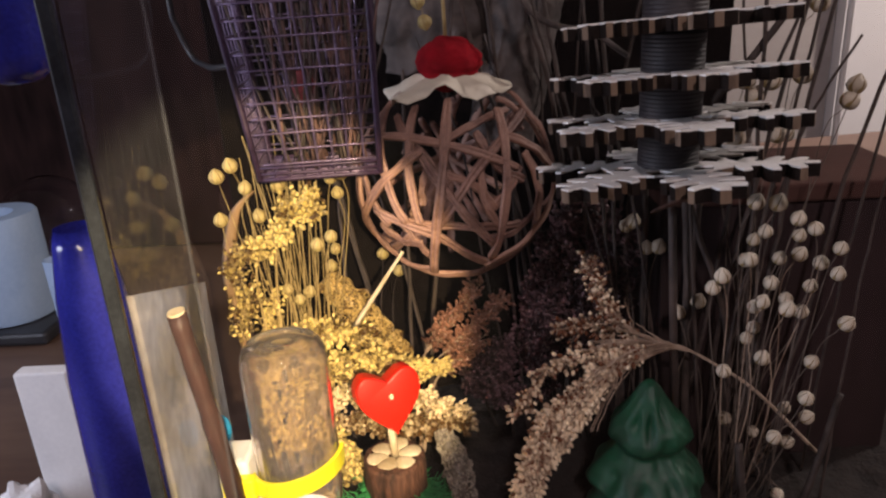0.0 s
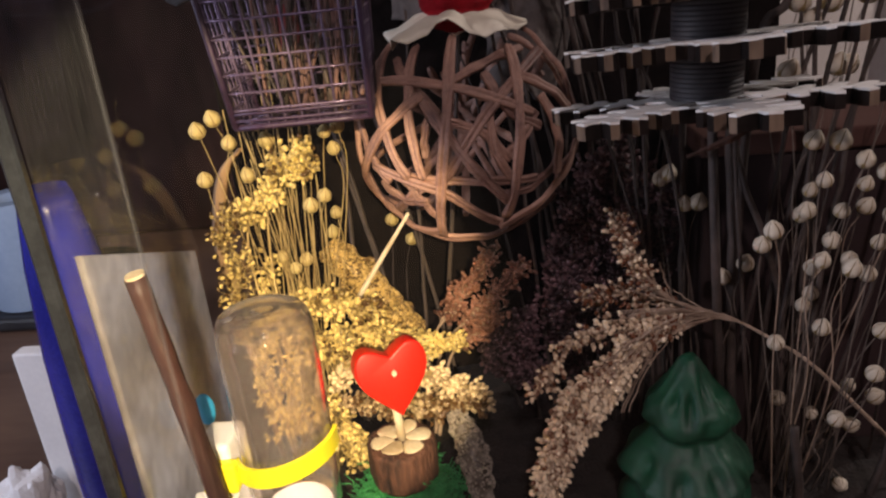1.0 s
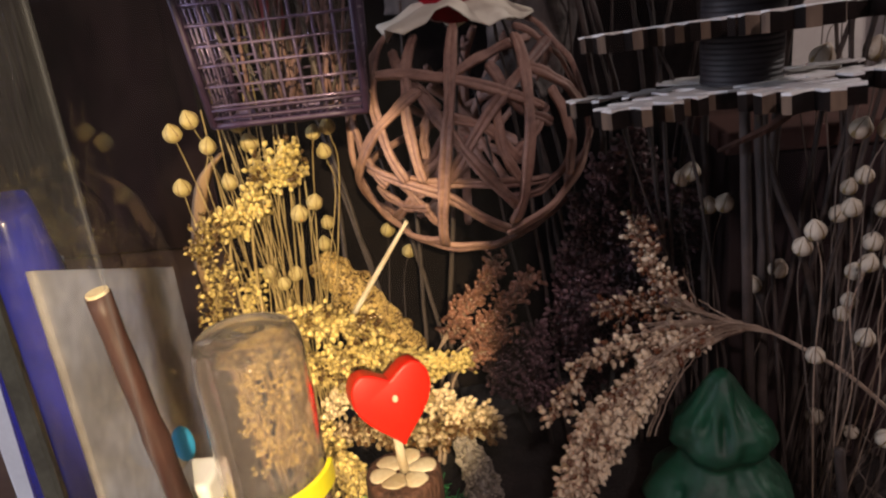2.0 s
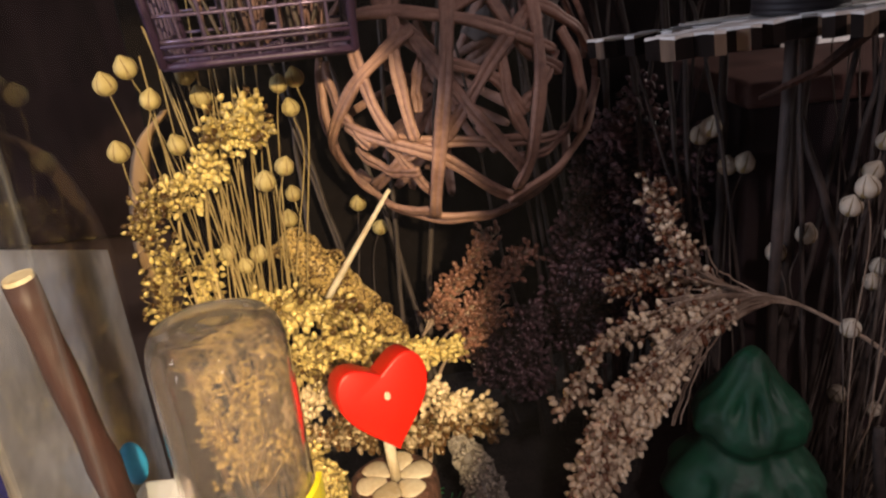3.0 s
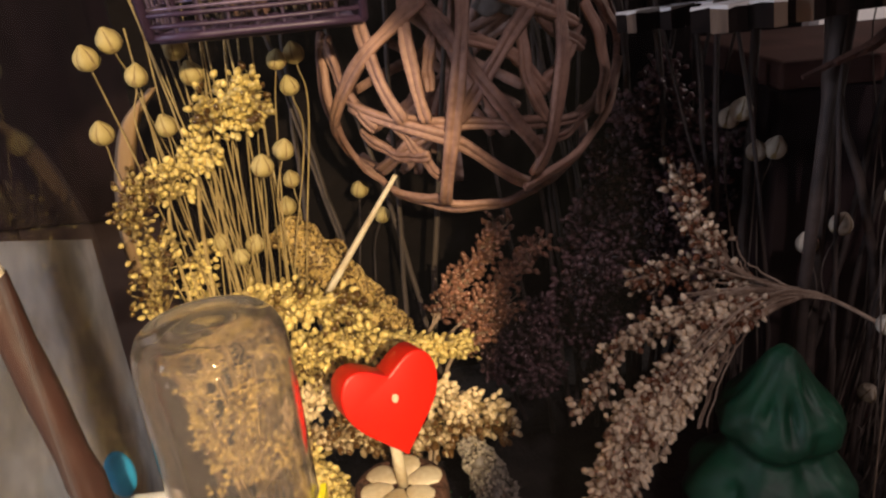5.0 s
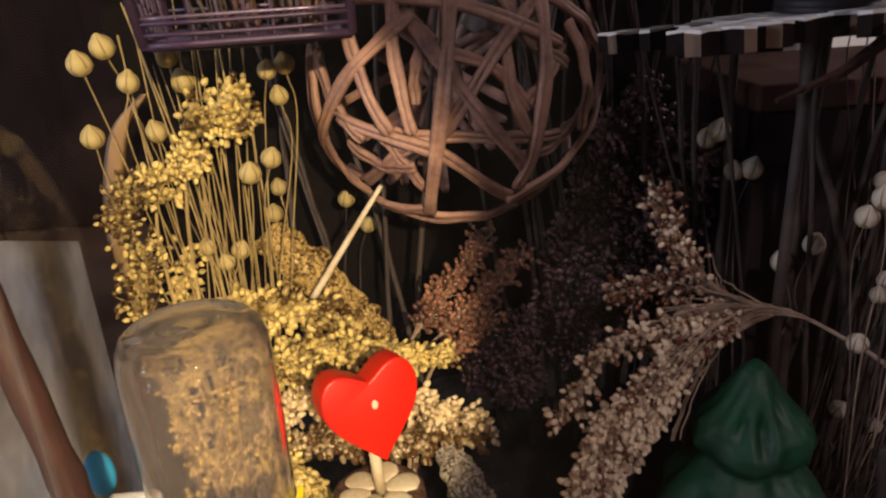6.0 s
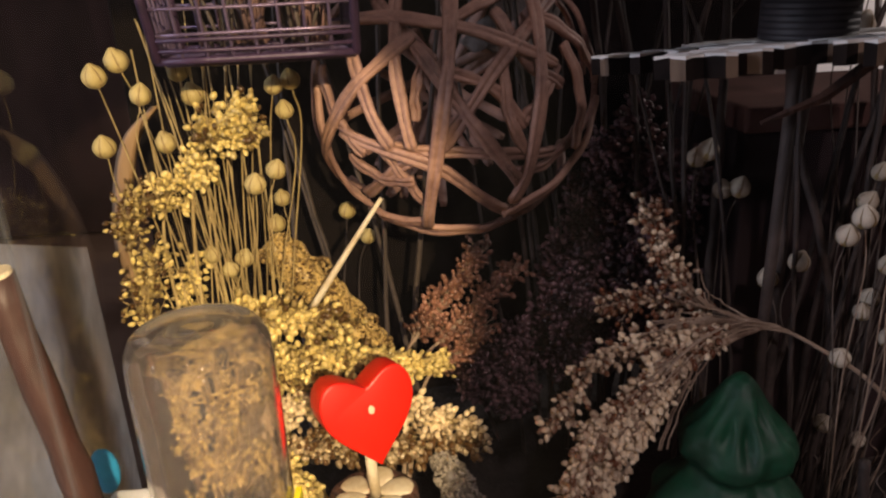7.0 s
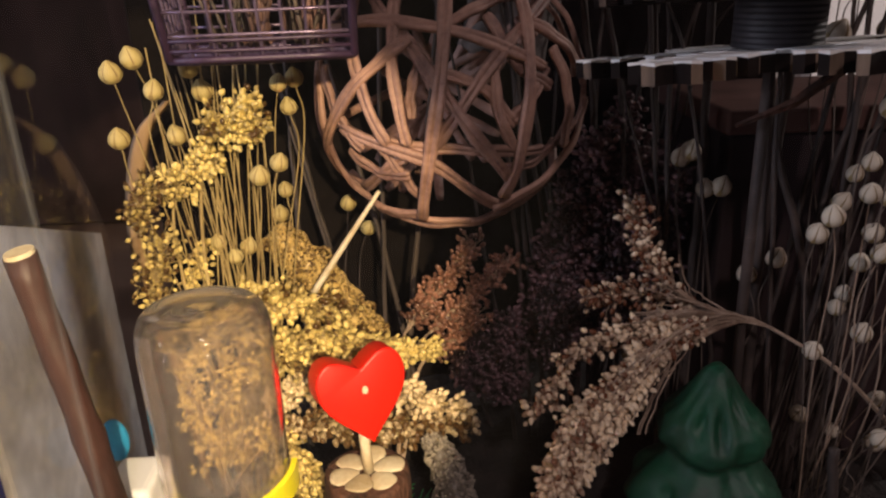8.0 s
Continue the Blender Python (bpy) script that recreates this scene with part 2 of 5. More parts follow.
def box_bm(lo, hi, bevel=0.0, segs=2):
    bm = bmesh.new()
    bmesh.ops.create_cube(bm, size=1)
    for v in bm.verts:
        v.co = Vector([lo[i] + (v.co[i] + 0.5) * (hi[i] - lo[i]) for i in range(3)])
    if bevel:
        bmesh.ops.bevel(bm, geom=list(bm.edges), offset=bevel, segments=segs, profile=0.5, affect="EDGES")
    return bm


def smooth_path(pts, n):
    """A soft curve through the points, n points long."""
    p = [Vector(q) for q in pts]
    p = [2 * p[0] - p[1]] + p + [2 * p[-1] - p[-2]]
    out = []
    segs = len(p) - 3
    for k in range(n):
        u = k / (n - 1) * segs
        i = min(int(u), segs - 1)
        f = u - i
        a, b, c, d = p[i:i + 4]
        out.append(0.5 * (2 * b + (c - a) * f + (2 * a - 5 * b + 4 * c - d) * f * f + (3 * b - a - 3 * c + d) * f ** 3))
    return out


def tube(pts, radii, sides=6, flat=1.0, base=0, cap=True):
    """Vertices and faces of a tube along a line; flat squeezes it to a strip."""
    verts, faces = [], []
    n = len(pts)
    up = Vector((0.31, 0.17, 0.93)).normalized()
    prev = None
    for k, p in enumerate(pts):
        d = (Vector(pts[min(k + 1, n - 1)]) - Vector(pts[max(k - 1, 0)])).normalized()
        a = prev - d * prev.dot(d) if prev is not None else d.cross(up)
        if a.length < 1e-6:
            a = d.orthogonal()
        a.normalize()
        prev = a
        b = d.cross(a)
        r = radii[k] if hasattr(radii, "__len__") else radii
        for s in range(sides):
            t = 2 * math.pi * s / sides
            verts.append(Vector(p) + r * (math.cos(t) * a + flat * math.sin(t) * b))
    for k in range(n - 1):
        for s in range(sides):
            s2 = (s + 1) % sides
            faces.append([base + i for i in (k * sides + s, k * sides + s2, (k + 1) * sides + s2, (k + 1) * sides + s)])
    if cap:
        faces.append([base + s for s in range(sides)][::-1])
        faces.append([base + (n - 1) * sides + s for s in range(sides)])
    return verts, faces


def tubes_mesh(name, lines, mat, parent=None, label=""):
    verts, faces = [], []
    for pts, radii, sides in lines:
        v, f = tube(pts, radii, sides, base=len(verts))
        verts += v
        faces += f
    return ob_mesh(name, verts, faces, mat, parent, label)


def ico(level):
    bm = bmesh.new()
    bmesh.ops.create_icosphere(bm, subdivisions=level, radius=1)
    v = np.array([x.co[:] for x in bm.verts])
    f = np.array([[x.index for x in g.verts] for g in bm.faces])
    bm.free()
    return v, f


ICO1, ICO2 = ico(1), ico(2)


def grains_mesh(name, spots, mat, parent, label="", shape=ICO2):
    """Many small kernels: spots are (place, direction, half width, half length)."""
    tv, tf = shape
    tv = tv.copy()
    tv[:, :2] *= (1 - 0.22 * tv[:, 2:3])
    verts, faces = [], []
    for k, (p, d, r, l) in enumerate(spots):
        q = Vector(d).to_track_quat("Z", "X").to_matrix()
        m = np.array(q) @ np.diag((r, r * 0.92, l))
        verts.append(tv @ m.T + np.array(p))
        faces.append(tf + k * len(tv))
    return ob_mesh(name, np.concatenate(verts), np.concatenate(faces).tolist(), mat, parent, label)


def lathe(profile, sides=32, wobble=None):
    """Vertices and faces turned round the z axis from (radius, height) pairs."""
    verts, faces = [], []
    for k, (r, z) in enumerate(profile):
        for s in range(sides):
            a = 2 * math.pi * s / sides
            rr, zz = (r, z) if wobble is None else wobble(r, z, a)
            verts.append((rr * math.cos(a), rr * math.sin(a), zz))
    for k in range(len(profile) - 1):
        for s in range(sides):
            s2 = (s + 1) % sides
            faces.append((k * sides + s, k * sides + s2, (k + 1) * sides + s2, (k + 1) * sides + s))
    faces.append(tuple(range(sides))[::-1])
    faces.append(tuple((len(profile) - 1) * sides + s for s in range(sides)))
    return verts, faces


# ---- room ----
def slab(name, lo, hi, mat, label, kind="structure", category="", bevel=0.0):
    ob = part(name, box_bm(lo, hi, bevel), mat)
    return tagged(ob, label, category or name.split("_")[0], kind=kind)


slab("floor", (-2.2, -1.8, -0.90), (2.2, 2.2, -0.80), BROWN_WOOD, "brown wooden floor of the dim room")
slab("ceiling", (-2.2, -1.8, 1.75), (2.2, 2.2, 1.85), WALL, "pale ceiling of the dim room")
slab("wall_north", (-2.2, 1.45, -0.80), (2.2, 1.55, 1.75), WALL, "beige painted wall behind the furniture")
slab("wall_south", (-2.2, -1.8, -0.80), (2.2, -1.7, 1.75), WALL, "beige painted wall of the room")
slab("wall_east", (2.1, -1.7, -0.80), (2.2, 1.45, 1.75), WALL, "beige painted wall of the room")
slab("wall_west", (-2.2, -1.7, -0.80), (-2.1, 1.45, 1.75), WALL, "beige painted wall of the room")
slab("trim", (0.735, 1.415, -0.80), (0.98, 1.447, 1.75), JAMB, "white painted upright trim on the beige wall", category="trim")
slab("table", (-1.1, -0.25, -0.10), (1.1, 1.30, -0.06), TABLE, "brown wooden table under the glass tank", kind="", category="table", bevel=0.004)
# cabinet added here in near-black wood to fill the dark background
slab("dark_cabinet", (-1.09, 1.0, -0.058), (0.05, 1.28, 1.1), CABINET_WOOD, "tall near-black wooden cabinet added to fill the dark background", kind="", category="cabinet", bevel=0.004)
# ---- glass tank, turned a little on the table ----
TURN = math.radians(9.5)
UX, UY = Vector((math.cos(TURN), math.sin(TURN), 0)), Vector((-math.sin(TURN), math.cos(TURN), 0))
CORNER = Vector((-0.102, 0.20, 0))
WIDTH, DEPTH, TOP = 0.408, 0.225, 0.36


def tank_point(a, b, z):
    return CORNER + UX * a + UY * b + Vector((0, 0, z))


def tank_box(name, a0, a1, b0, b1, z0, z1, mat, parent, label="", bevel=0.0008):
    bm = box_bm((a0, b0, z0), (a1, b1, z1), bevel, 1)
    for v in bm.verts:
        v.co = tank_point(*v.co)
    ob = part(name, bm, mat, parent, label)
    return ob


def sheet(name, a0, a1, b0, b1, z0, z1, mat, parent, label=""):
    """One glass face of the tank."""
    bm = bmesh.new()
    q = [tank_point(a0, b0, z0), tank_point(a1, b1, z0), tank_point(a1, b1, z1), tank_point(a0, b0, z1)]
    bm.faces.new([bm.verts.new(p) for p in q])
    ob = part(name, bm, mat, parent, label)
    ob.visible_shadow = False
    return ob


tank = empty("glass_tank", (0, 0, 0), "rectangular glass tank with dusty panes standing on the table", "tank")
sheet("side_pane", 0, 0, 0.002, DEPTH, 0.0, TOP, PANE_GLASS, tank, "dusty glass side pane")
sheet("side_pane", WIDTH, WIDTH, 0.002, DEPTH, 0.0, TOP, PANE_GLASS, tank)
sheet("back_pane", 0.002, WIDTH - 0.002, DEPTH, DEPTH, 0.0, TOP, PANE_GLASS, tank)
sheet("front_pane", 0.023, WIDTH - 0.002, 0.0, 0.0, 0.0, TOP, PANE_GLASS, tank, "clear glass front pane")
sheet("edge_strip", 0.001, 0.022, -0.001, -0.001, 0.0, TOP, STRIP_GLASS, tank, "clear plastic front edge strip, reflected haze put into its film")
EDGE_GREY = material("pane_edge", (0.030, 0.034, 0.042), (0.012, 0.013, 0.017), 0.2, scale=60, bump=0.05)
# back edge: the light it catches is put into a pale colour
EDGE_GLINT = material("pane_edge_glint", (0.72, 0.70, 0.68), (0.6, 0.58, 0.56), 0.25, scale=60, bump=0.05)
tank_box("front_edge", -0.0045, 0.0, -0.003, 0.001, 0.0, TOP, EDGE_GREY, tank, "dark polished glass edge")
tank_box("strip_edge", 0.0225, 0.0229, -0.0012, 0.0002, 0.0, TOP, STRIP_GLASS, tank)
tank_box("back_edge", WIDTH - 0.002, WIDTH + 0.002, DEPTH, DEPTH + 0.003, 0.0, TOP, EDGE_GLINT, tank, "glass edge with its bright glint put into a pale colour")
tank_box("base", -0.004, WIDTH + 0.004, -0.004, DEPTH + 0.004, -0.059, 0.0, BLACK, tank, "black plastic base tray", 0.002)


# near-black panel added to stand in for the dark behind the plants
DARK_BEHIND = material("dark_behind", (0.010, 0.007, 0.0065), (0.004, 0.003, 0.003), 0.95, spec=0.1, scale=40, fine=300, bump=0.8, depth=0.002)
tank_box("dark_behind_panel", 0.004, 0.322, DEPTH - 0.007, DEPTH - 0.002, 0.0005, TOP - 0.002, DARK_BEHIND, tank, "added near-black panel standing in for the dark behind the plants")


low = empty("low_cabinet", tank_point(0.3, 0.30, -0.058), "low brown wooden cabinet standing behind the tank", "cabinet")
for name, box, mat, note in (("carcass", (0.03, 0.85, 0.240, 0.55, -0.058, 0.0695), BROWN_WOOD, ""), ("top_board", (0.02, 0.86, 0.232, 0.56, 0.070, 0.087), BROWN_WOOD, "brown wooden top board")):
    ob = tank_box(name, *box, mat, None, note, 0.003)
    ob.parent = low
    ob.matrix_parent_inverse = Matrix.Translation(-low.location)


def substrate():
    verts, faces = [], []
    nx, ny = 90, 64
    for j in range(ny):
        for i in range(nx):
            a, b = 0.004 + (WIDTH - 0.008) * i / (nx - 1), 0.004 + (DEPTH - 0.008) * j / (ny - 1)
            p = tank_point(a, b, 0)
            z = 0.020 + 0.006 * noise.noise(p * 25) + 0.003 * noise.noise(p * 90) + 0.0015 * noise.noise(p * 260)
            verts.append((p.x, p.y, z))
    for j in range(ny - 1):
        for i in range(nx - 1):
            k = j * nx + i
            faces.append((k, k + 1, k + nx + 1, k + nx))
    ob = ob_mesh("substrate", verts, faces, SOIL)
    return tagged(ob, "dark loose soil covering the tank floor", "soil", kind="stuff")


substrate()

# ---- willow ball ----
BALL, BALL_R = Vector((0.002, 0.367, 0.1878)), 0.0525
BALL_TURN = look((0.02, 0.033, 0.253), tuple(BALL), -6.3).to_3x3()


def on_ball(u, v, back=False):
    u, v = 0.98 * u, 0.98 * v
    w = math.sqrt(max(0.0, 1 - u * u - v * v))
    return BALL_TURN @ Vector((u, v, -w if back else w)).normalized()


def willow_strand(parent, dirs, lift, wide, name="strand"):
    """A split willow rod bent round the ball through the given directions, with a split along its back."""
    n = 36
    ph = rnd(0, 6)
    pts = []
    for k, d in enumerate(smooth_path(dirs, n)):
        pts.append(BALL + d.normalized() * (BALL_R * (lift + 0.006 * math.sin(0.5 * k + ph))))
    verts, faces = [], []
    g0 = rnd(-0.25, 0.25)
    for k, c in enumerate(pts):
        out = (c - BALL).normalized()
        along = (pts[min(k + 1, n - 1)] - pts[max(k - 1, 0)]).normalized()
        side = along.cross(out).normalized()
        w = wide * (1 + 0.12 * math.sin(5 * k / n * 3 + ph)) * (0.75 if k in (0, n - 1) else 1)
        for s, h in ((-1, -0.5), (-1.02, 0.10), (-0.80, 0.62), (-0.48, 0.55), (g0 - 0.14, 0.50), (g0, 0.20), (g0 + 0.14, 0.52), (0.55, 0.60), (0.84, 0.50), (1, 0.05), (1, -0.5)):
            fray = 0.00010 * noise.noise(Vector((k * 0.9, s * 5, ph * 9)))
            verts.append(c + side * (s * w + fray) + out * (h * 0.0017 + fray))
    m = 11
    for k in range(n - 1):
        for s in range(m):
            s2 = (s + 1) % m
            faces.append((k * m + s, k * m + s2, (k + 1) * m + s2, (k + 1) * m + s))
    faces.append(tuple(range(m))[::-1])
    faces.append(tuple((n - 1) * m + s for s in range(m)))
    return ob_mesh(name, verts, faces, WILLOW, parent)


def willow_ball():
    ball = empty("willow_ball", (0, 0, 0), "woven ball of brown split willow rods, hollow and open", "ball")
    # start, middle and end of each rod on the face of the ball
    outer = [(-0.13, 0.74, -0.16, 0.01, -0.17, -0.94), (-0.90, 0.34, -0.19, 0.34, 0.53, 0.15), (-0.79, -0.32, -0.14, -0.55, 0.66, -0.82), (-0.68, 0.68, -0.72, 0.17, -0.47, -0.41), (-0.43, 0.68, -0.47, 0.12, -0.34, -0.41), (-0.94, 0.10, -0.84, -0.21, -0.64, -0.47), (-0.36, 0.26, -0.69, -0.04, -0.88, -0.59), (-0.36, 0.21, 0.05, -0.28, 0.40, -0.61), (0.61, 0.69, 0.19, 0.17, -0.17, -0.42), (0.32, 0.68, 0.43, -0.04, 0.36, -0.73), (0.41, 0.44, 0.73, 0.32, 0.93, 0.12), (0.61, 0.30, 0.78, -0.02, 0.80, -0.36), (0.98, 0.00, 0.78, -0.47, 0.31, -0.82), (-0.90, -0.33, -0.65, -0.79, -0.16, -0.91), (-0.98, 0.14, -0.95, -0.46, -0.60, -0.87), (-0.49, -0.90, 0.02, -1.00, 0.44, -0.85)]
    inner = [(-0.76, -0.50, -0.53, -0.65, -0.32, -0.65), (0.19, 0.16, 0.25, -0.17, 0.41, -0.42), (-0.49, -0.42, 0.07, -0.44, 0.64, -0.40), (0.36, 0.84, 0.78, 0.60, 0.99, 0.18), (-0.13, 0.40, 0.18, 0.59, 0.47, 0.72), (-0.54, -0.45, -0.38, -0.65, -0.18, -0.85), (0.60, 0.17, 0.47, -0.09, 0.36, -0.21), (-0.71, -0.89, -0.48, -0.62, -0.35, -0.51), (-0.65, 0.61, -0.53, 0.40, -0.24, 0.12), (-0.29, 0.09, 0.13, -0.02, 0.39, -0.25), (0.36, -0.57, 0.60, -0.51, 0.86, -0.25), (0.13, 0.48, 0.36, 0.17, 0.65, 0.04), (-0.32, 0.12, -0.36, -0.09, -0.34, -0.25)]
    for k, (a, b, c, d, e, f) in enumerate(outer):
        willow_strand(ball, [on_ball(a, b), on_ball(c, d), on_ball(e, f)], 1.0 - 0.012 * (k % 3), rnd(0.0019, 0.0023))
    for a, b, c, d, e, f in inner:
        willow_strand(ball, [on_ball(a, b), on_ball(c, d), on_ball(e, f)], 0.945 - 0.02 * rnd(0, 1), rnd(0.0017, 0.0021))
    # rods round the rim that run on to the far side
    for a0, turn in ((2.3, 0.25), (3.5, -0.2), (4.4, 0.15), (5.4, -0.25), (0.1, 0.2), (0.9, -0.15)):
        willow_strand(ball, [on_ball(0.97 * math.cos(a0 + q), 0.97 * math.sin(a0 + q), q * turn < 0) for q in (-0.5, 0.0, 0.55)], 0.99, rnd(0.0016, 0.0020))
    # the far half, seen through the gaps
    for k in range(15):
        a, r = rnd(0, 6.28), rnd(0.55, 0.95)
        p, q = on_ball(r * math.cos(a), r * math.sin(a), True), on_ball(-r * math.cos(a + rnd(-0.9, 0.9)), -r * math.sin(a + rnd(-0.9, 0.9)), True)
        m = ((p + q) * 0.5 + 0.35 * (BALL_TURN @ Vector((0, 0, -1)))).normalized()
        willow_strand(ball, [p, m, q], 0.97 - 0.03 * rnd(0, 1), rnd(0.0015, 0.0020))


willow_ball()


def paper_cap():
    """A crumpled petal of pale paper lying on the ball's crown."""
    verts, faces = [], []
    nr, na = 9, 40
    rim = [1 + 0.10 * math.sin(2 * a + 1) + 0.05 * math.sin(5 * a) + 0.03 * math.sin(11 * a + 2) for a in [2 * math.pi * k / na for k in range(na)]]
    for layer in (0.0, -0.0005):
        for i in range(nr):
            for k in range(na):
                a = 2 * math.pi * k / na
                th = 0.56 * rim[k] * i / (nr - 1)
                d = Vector((math.sin(th) * math.cos(a), math.sin(th) * math.sin(a), math.cos(th)))
                fold = 0.0030 * (i / (nr - 1)) ** 2 * (math.sin(3 * a + 0.7) + 0.7 * math.sin(7 * a)) + 0.0035 * noise.noise(d * 7) + 0.0015 * abs(noise.noise(d * 18))
                c = BALL + Vector((-0.002, -0.004, -0.0008)) + d * (BALL_R + 0.0016 + fold + layer)
                verts.append(c)
    for layer in (0, 1):
        o = layer * nr * na
        for i in range(nr - 1):
            for k in range(na):
                k2 = (k + 1) % na
                f = (o + i * na + k, o + i * na + k2, o + (i + 1) * na + k2, o + (i + 1) * na + k)
                faces.append(f if layer == 0 else f[::-1])
    o = nr * na
    for k in range(na):
        k2 = (k + 1) % na
        e = (nr - 1) * na
        faces.append((e + k, e + k2, o + e + k2, o + e + k))
    tagged(ob_mesh("crumpled_paper", verts, faces, PAPER), "crumpled cream paper petal lying on the willow ball", "paper")


paper_cap()


def felt_pompom():
    v, f = ico(5)
    out = []
    for p in v:
        d = Vector(p)
        r = 1 + 0.10 * noise.noise(d * 2.2) + 0.06 * noise.noise(d * 7) + 0.02 * noise.noise(d * 25)
        groove = 1 - 0.10 * math.exp(-(p[2] + 0.25) ** 2 / 0.012)
        out.append((p[0] * 0.0165 * r * groove, p[1] * 0.0145 * r * groove, p[2] * 0.0135 * r))
    ob = ob_mesh("felt_pompom", out, f.tolist(), FELT)
    ob.location = (0.002, 0.371, 0.2452)
    tagged(ob, "squashed red felt pompom sitting on the paper petal", "pompom")
    tubes_mesh("skewer", [(smooth_path([(-0.001, -0.002, 0.008), (-0.0015, -0.002, 0.05)], 4), 0.0010, 8)], STRAW, ob, "thin wooden skewer")


felt_pompom()

# ---- heart on a log slice ----
HEART = Vector((-0.0352, 0.298, 0.0958))


def heart_outline(n=64):
    pts = []
    for k in range(n):
        a = 2 * math.pi * k / n
        x = 16 * math.sin(a) * abs(math.sin(a)) ** 1.05
        y = 13 * math.cos(a) - 5 * math.cos(2 * a) - 2 * math.cos(3 * a) - math.cos(4 * a)
        y += 2.6 * math.exp(-(min(a, 2 * math.pi - a) / 0.42) ** 2)
        pts.append((x / 16 * 0.0158, (y + 2.5) / 14.5 * 0.0158))
    return pts


def heart_ornament():
    root = empty("heart_ornament", (HEART.x, HEART.y, 0.045), "glossy red wooden heart on a dowel in a log slice", "ornament")
    turn = pose(0, 0, HEART.z - 0.045, -12, -3, 24)
    bm = bmesh.new()
    half = 0.0058
    lo = [bm.verts.new((x, -half, z)) for x, z in heart_outline()]
    hi = [bm.verts.new((x, half, z)) for x, z in heart_outline()]
    n = len(lo)
    bm.faces.new(lo)
    bm.faces.new(hi[::-1])
    for k in range(n):
        bm.faces.new((lo[k], hi[k], hi[(k + 1) % n], lo[(k + 1) % n]))
    bm.normal_update()
    rim = [e for e in bm.edges if abs(e.verts[0].co.y - e.verts[1].co.y) < 1e-7]
    bmesh.ops.recalc_face_normals(bm, faces=list(bm.faces))
    bmesh.ops.bevel(bm, geom=rim, offset=0.0009, segments=3, profile=0.5, affect="EDGES")
    heart = part("heart", bm, RED, root, "glossy red painted heart", True)
    heart.data.set_sharp_from_angle(angle=radians(50))
    heart.matrix_local = turn
    dot = ob_mesh("chip", [v for v in (ICO2[0] * (0.0012, 0.0005, 0.0016)).tolist()], ICO2[1].tolist(), CREAM, heart, "pale chip in the paint")
    dot.location = (0.0004, -0.0057, 0.0035)
    tubes_mesh("dowel", [([(0.0008, 0, 0.019), (0.0003, 0, 0.028), (0.0, 0, 0.037)], 0.0019, 14)], CREAM, root, "pale wooden dowel")
    v, f = lathe([(0.0150, 0.0), (0.0157, 0.002), (0.0156, 0.010), (0.0153, 0.017), (0.0146, 0.0188), (0.0135, 0.0190)], 48,
                 lambda r, z, a: (r * (1 + 0.035 * math.sin(3 * a) + 0.03 * noise.noise(Vector((3 * math.cos(a), 3 * math.sin(a), 30 * z))) + 0.05 * noise.noise(Vector((11 * math.cos(a), 11 * math.sin(a), 90 * z)))), z))
    ob_mesh("log", v, f, BARK, root, "short log with rough brown bark")
    for k in range(6):
        a = 2 * math.pi * k / 6 + 0.3
        v, f = ico(3)
        pv = []
        for p in v:
            x, y, z = p[0] * (0.0062, 0.0050, 0.0066, 0.0055, 0.0060, 0.0048)[k], p[1] * 0.0046 * (1 + 0.35 * p[0]) * (1 + 0.2 * noise.noise(Vector(p) * 2 + Vector((k, 0, 0)))), p[2] * 0.0010
            x += 0.0080
            pv.append((x * math.cos(a) - y * math.sin(a), x * math.sin(a) + y * math.cos(a), 0.0196 + z + 0.0012 * (x / 0.012) ** 2 * math.sin(k * 2)))
        ob_mesh("petal", pv, f.tolist(), CREAM, root, "cream wood shaving petal")


heart_ornament()


def moss_pad():
    lines = []
    for k in range(1500):
        a, r = rnd(0, 6.283), 0.0245 * math.sqrt(rnd(0.12, 1))
        z = 0.022 + 0.021 * rnd(0.3, 1) * (1.15 - 0.5 * (r / 0.0235) ** 2)
        p = Vector((HEART.x + r * math.cos(a), HEART.y + r * math.sin(a), z))
        d = Vector((rnd(-1, 1), rnd(-1, 1), rnd(-0.4, 0.5))).normalized()
        e = Vector((rnd(-1, 1), rnd(-1, 1), rnd(-0.5, 0.6))).normalized()
        l = rnd(0.003, 0.007)
        lines.append(([p, p + d * l, p + d * l + e * l], 0.00022, 4))
    v, f = lathe([(0.021, 0.0), (0.0210, 0.010), (0.018, 0.0165), (0.012, 0.0190), (0.002, 0.0190)], 40,
                 lambda r, z, a: (r * (1 + 0.06 * math.sin(5 * a) + 0.10 * noise.noise(Vector((5 * math.cos(a), 5 * math.sin(a), 200 * z)))), z))
    ob = ob_mesh("moss_pad", v, f, MOSS)
    ob.location = (HEART.x, HEART.y, 0.0215)
    tagged(ob, "pad of bright green sisal fibre under the log", "moss")
    fib = tubes_mesh("fibre", [([q - ob.location for q in l[0]], l[1], l[2]) for l in lines], MOSS, ob)
    fib["kind"] = "stuff"


moss_pad()

# ---- drinker ----
BOTTLE = Vector((-0.0715, 0.258, 0.0))


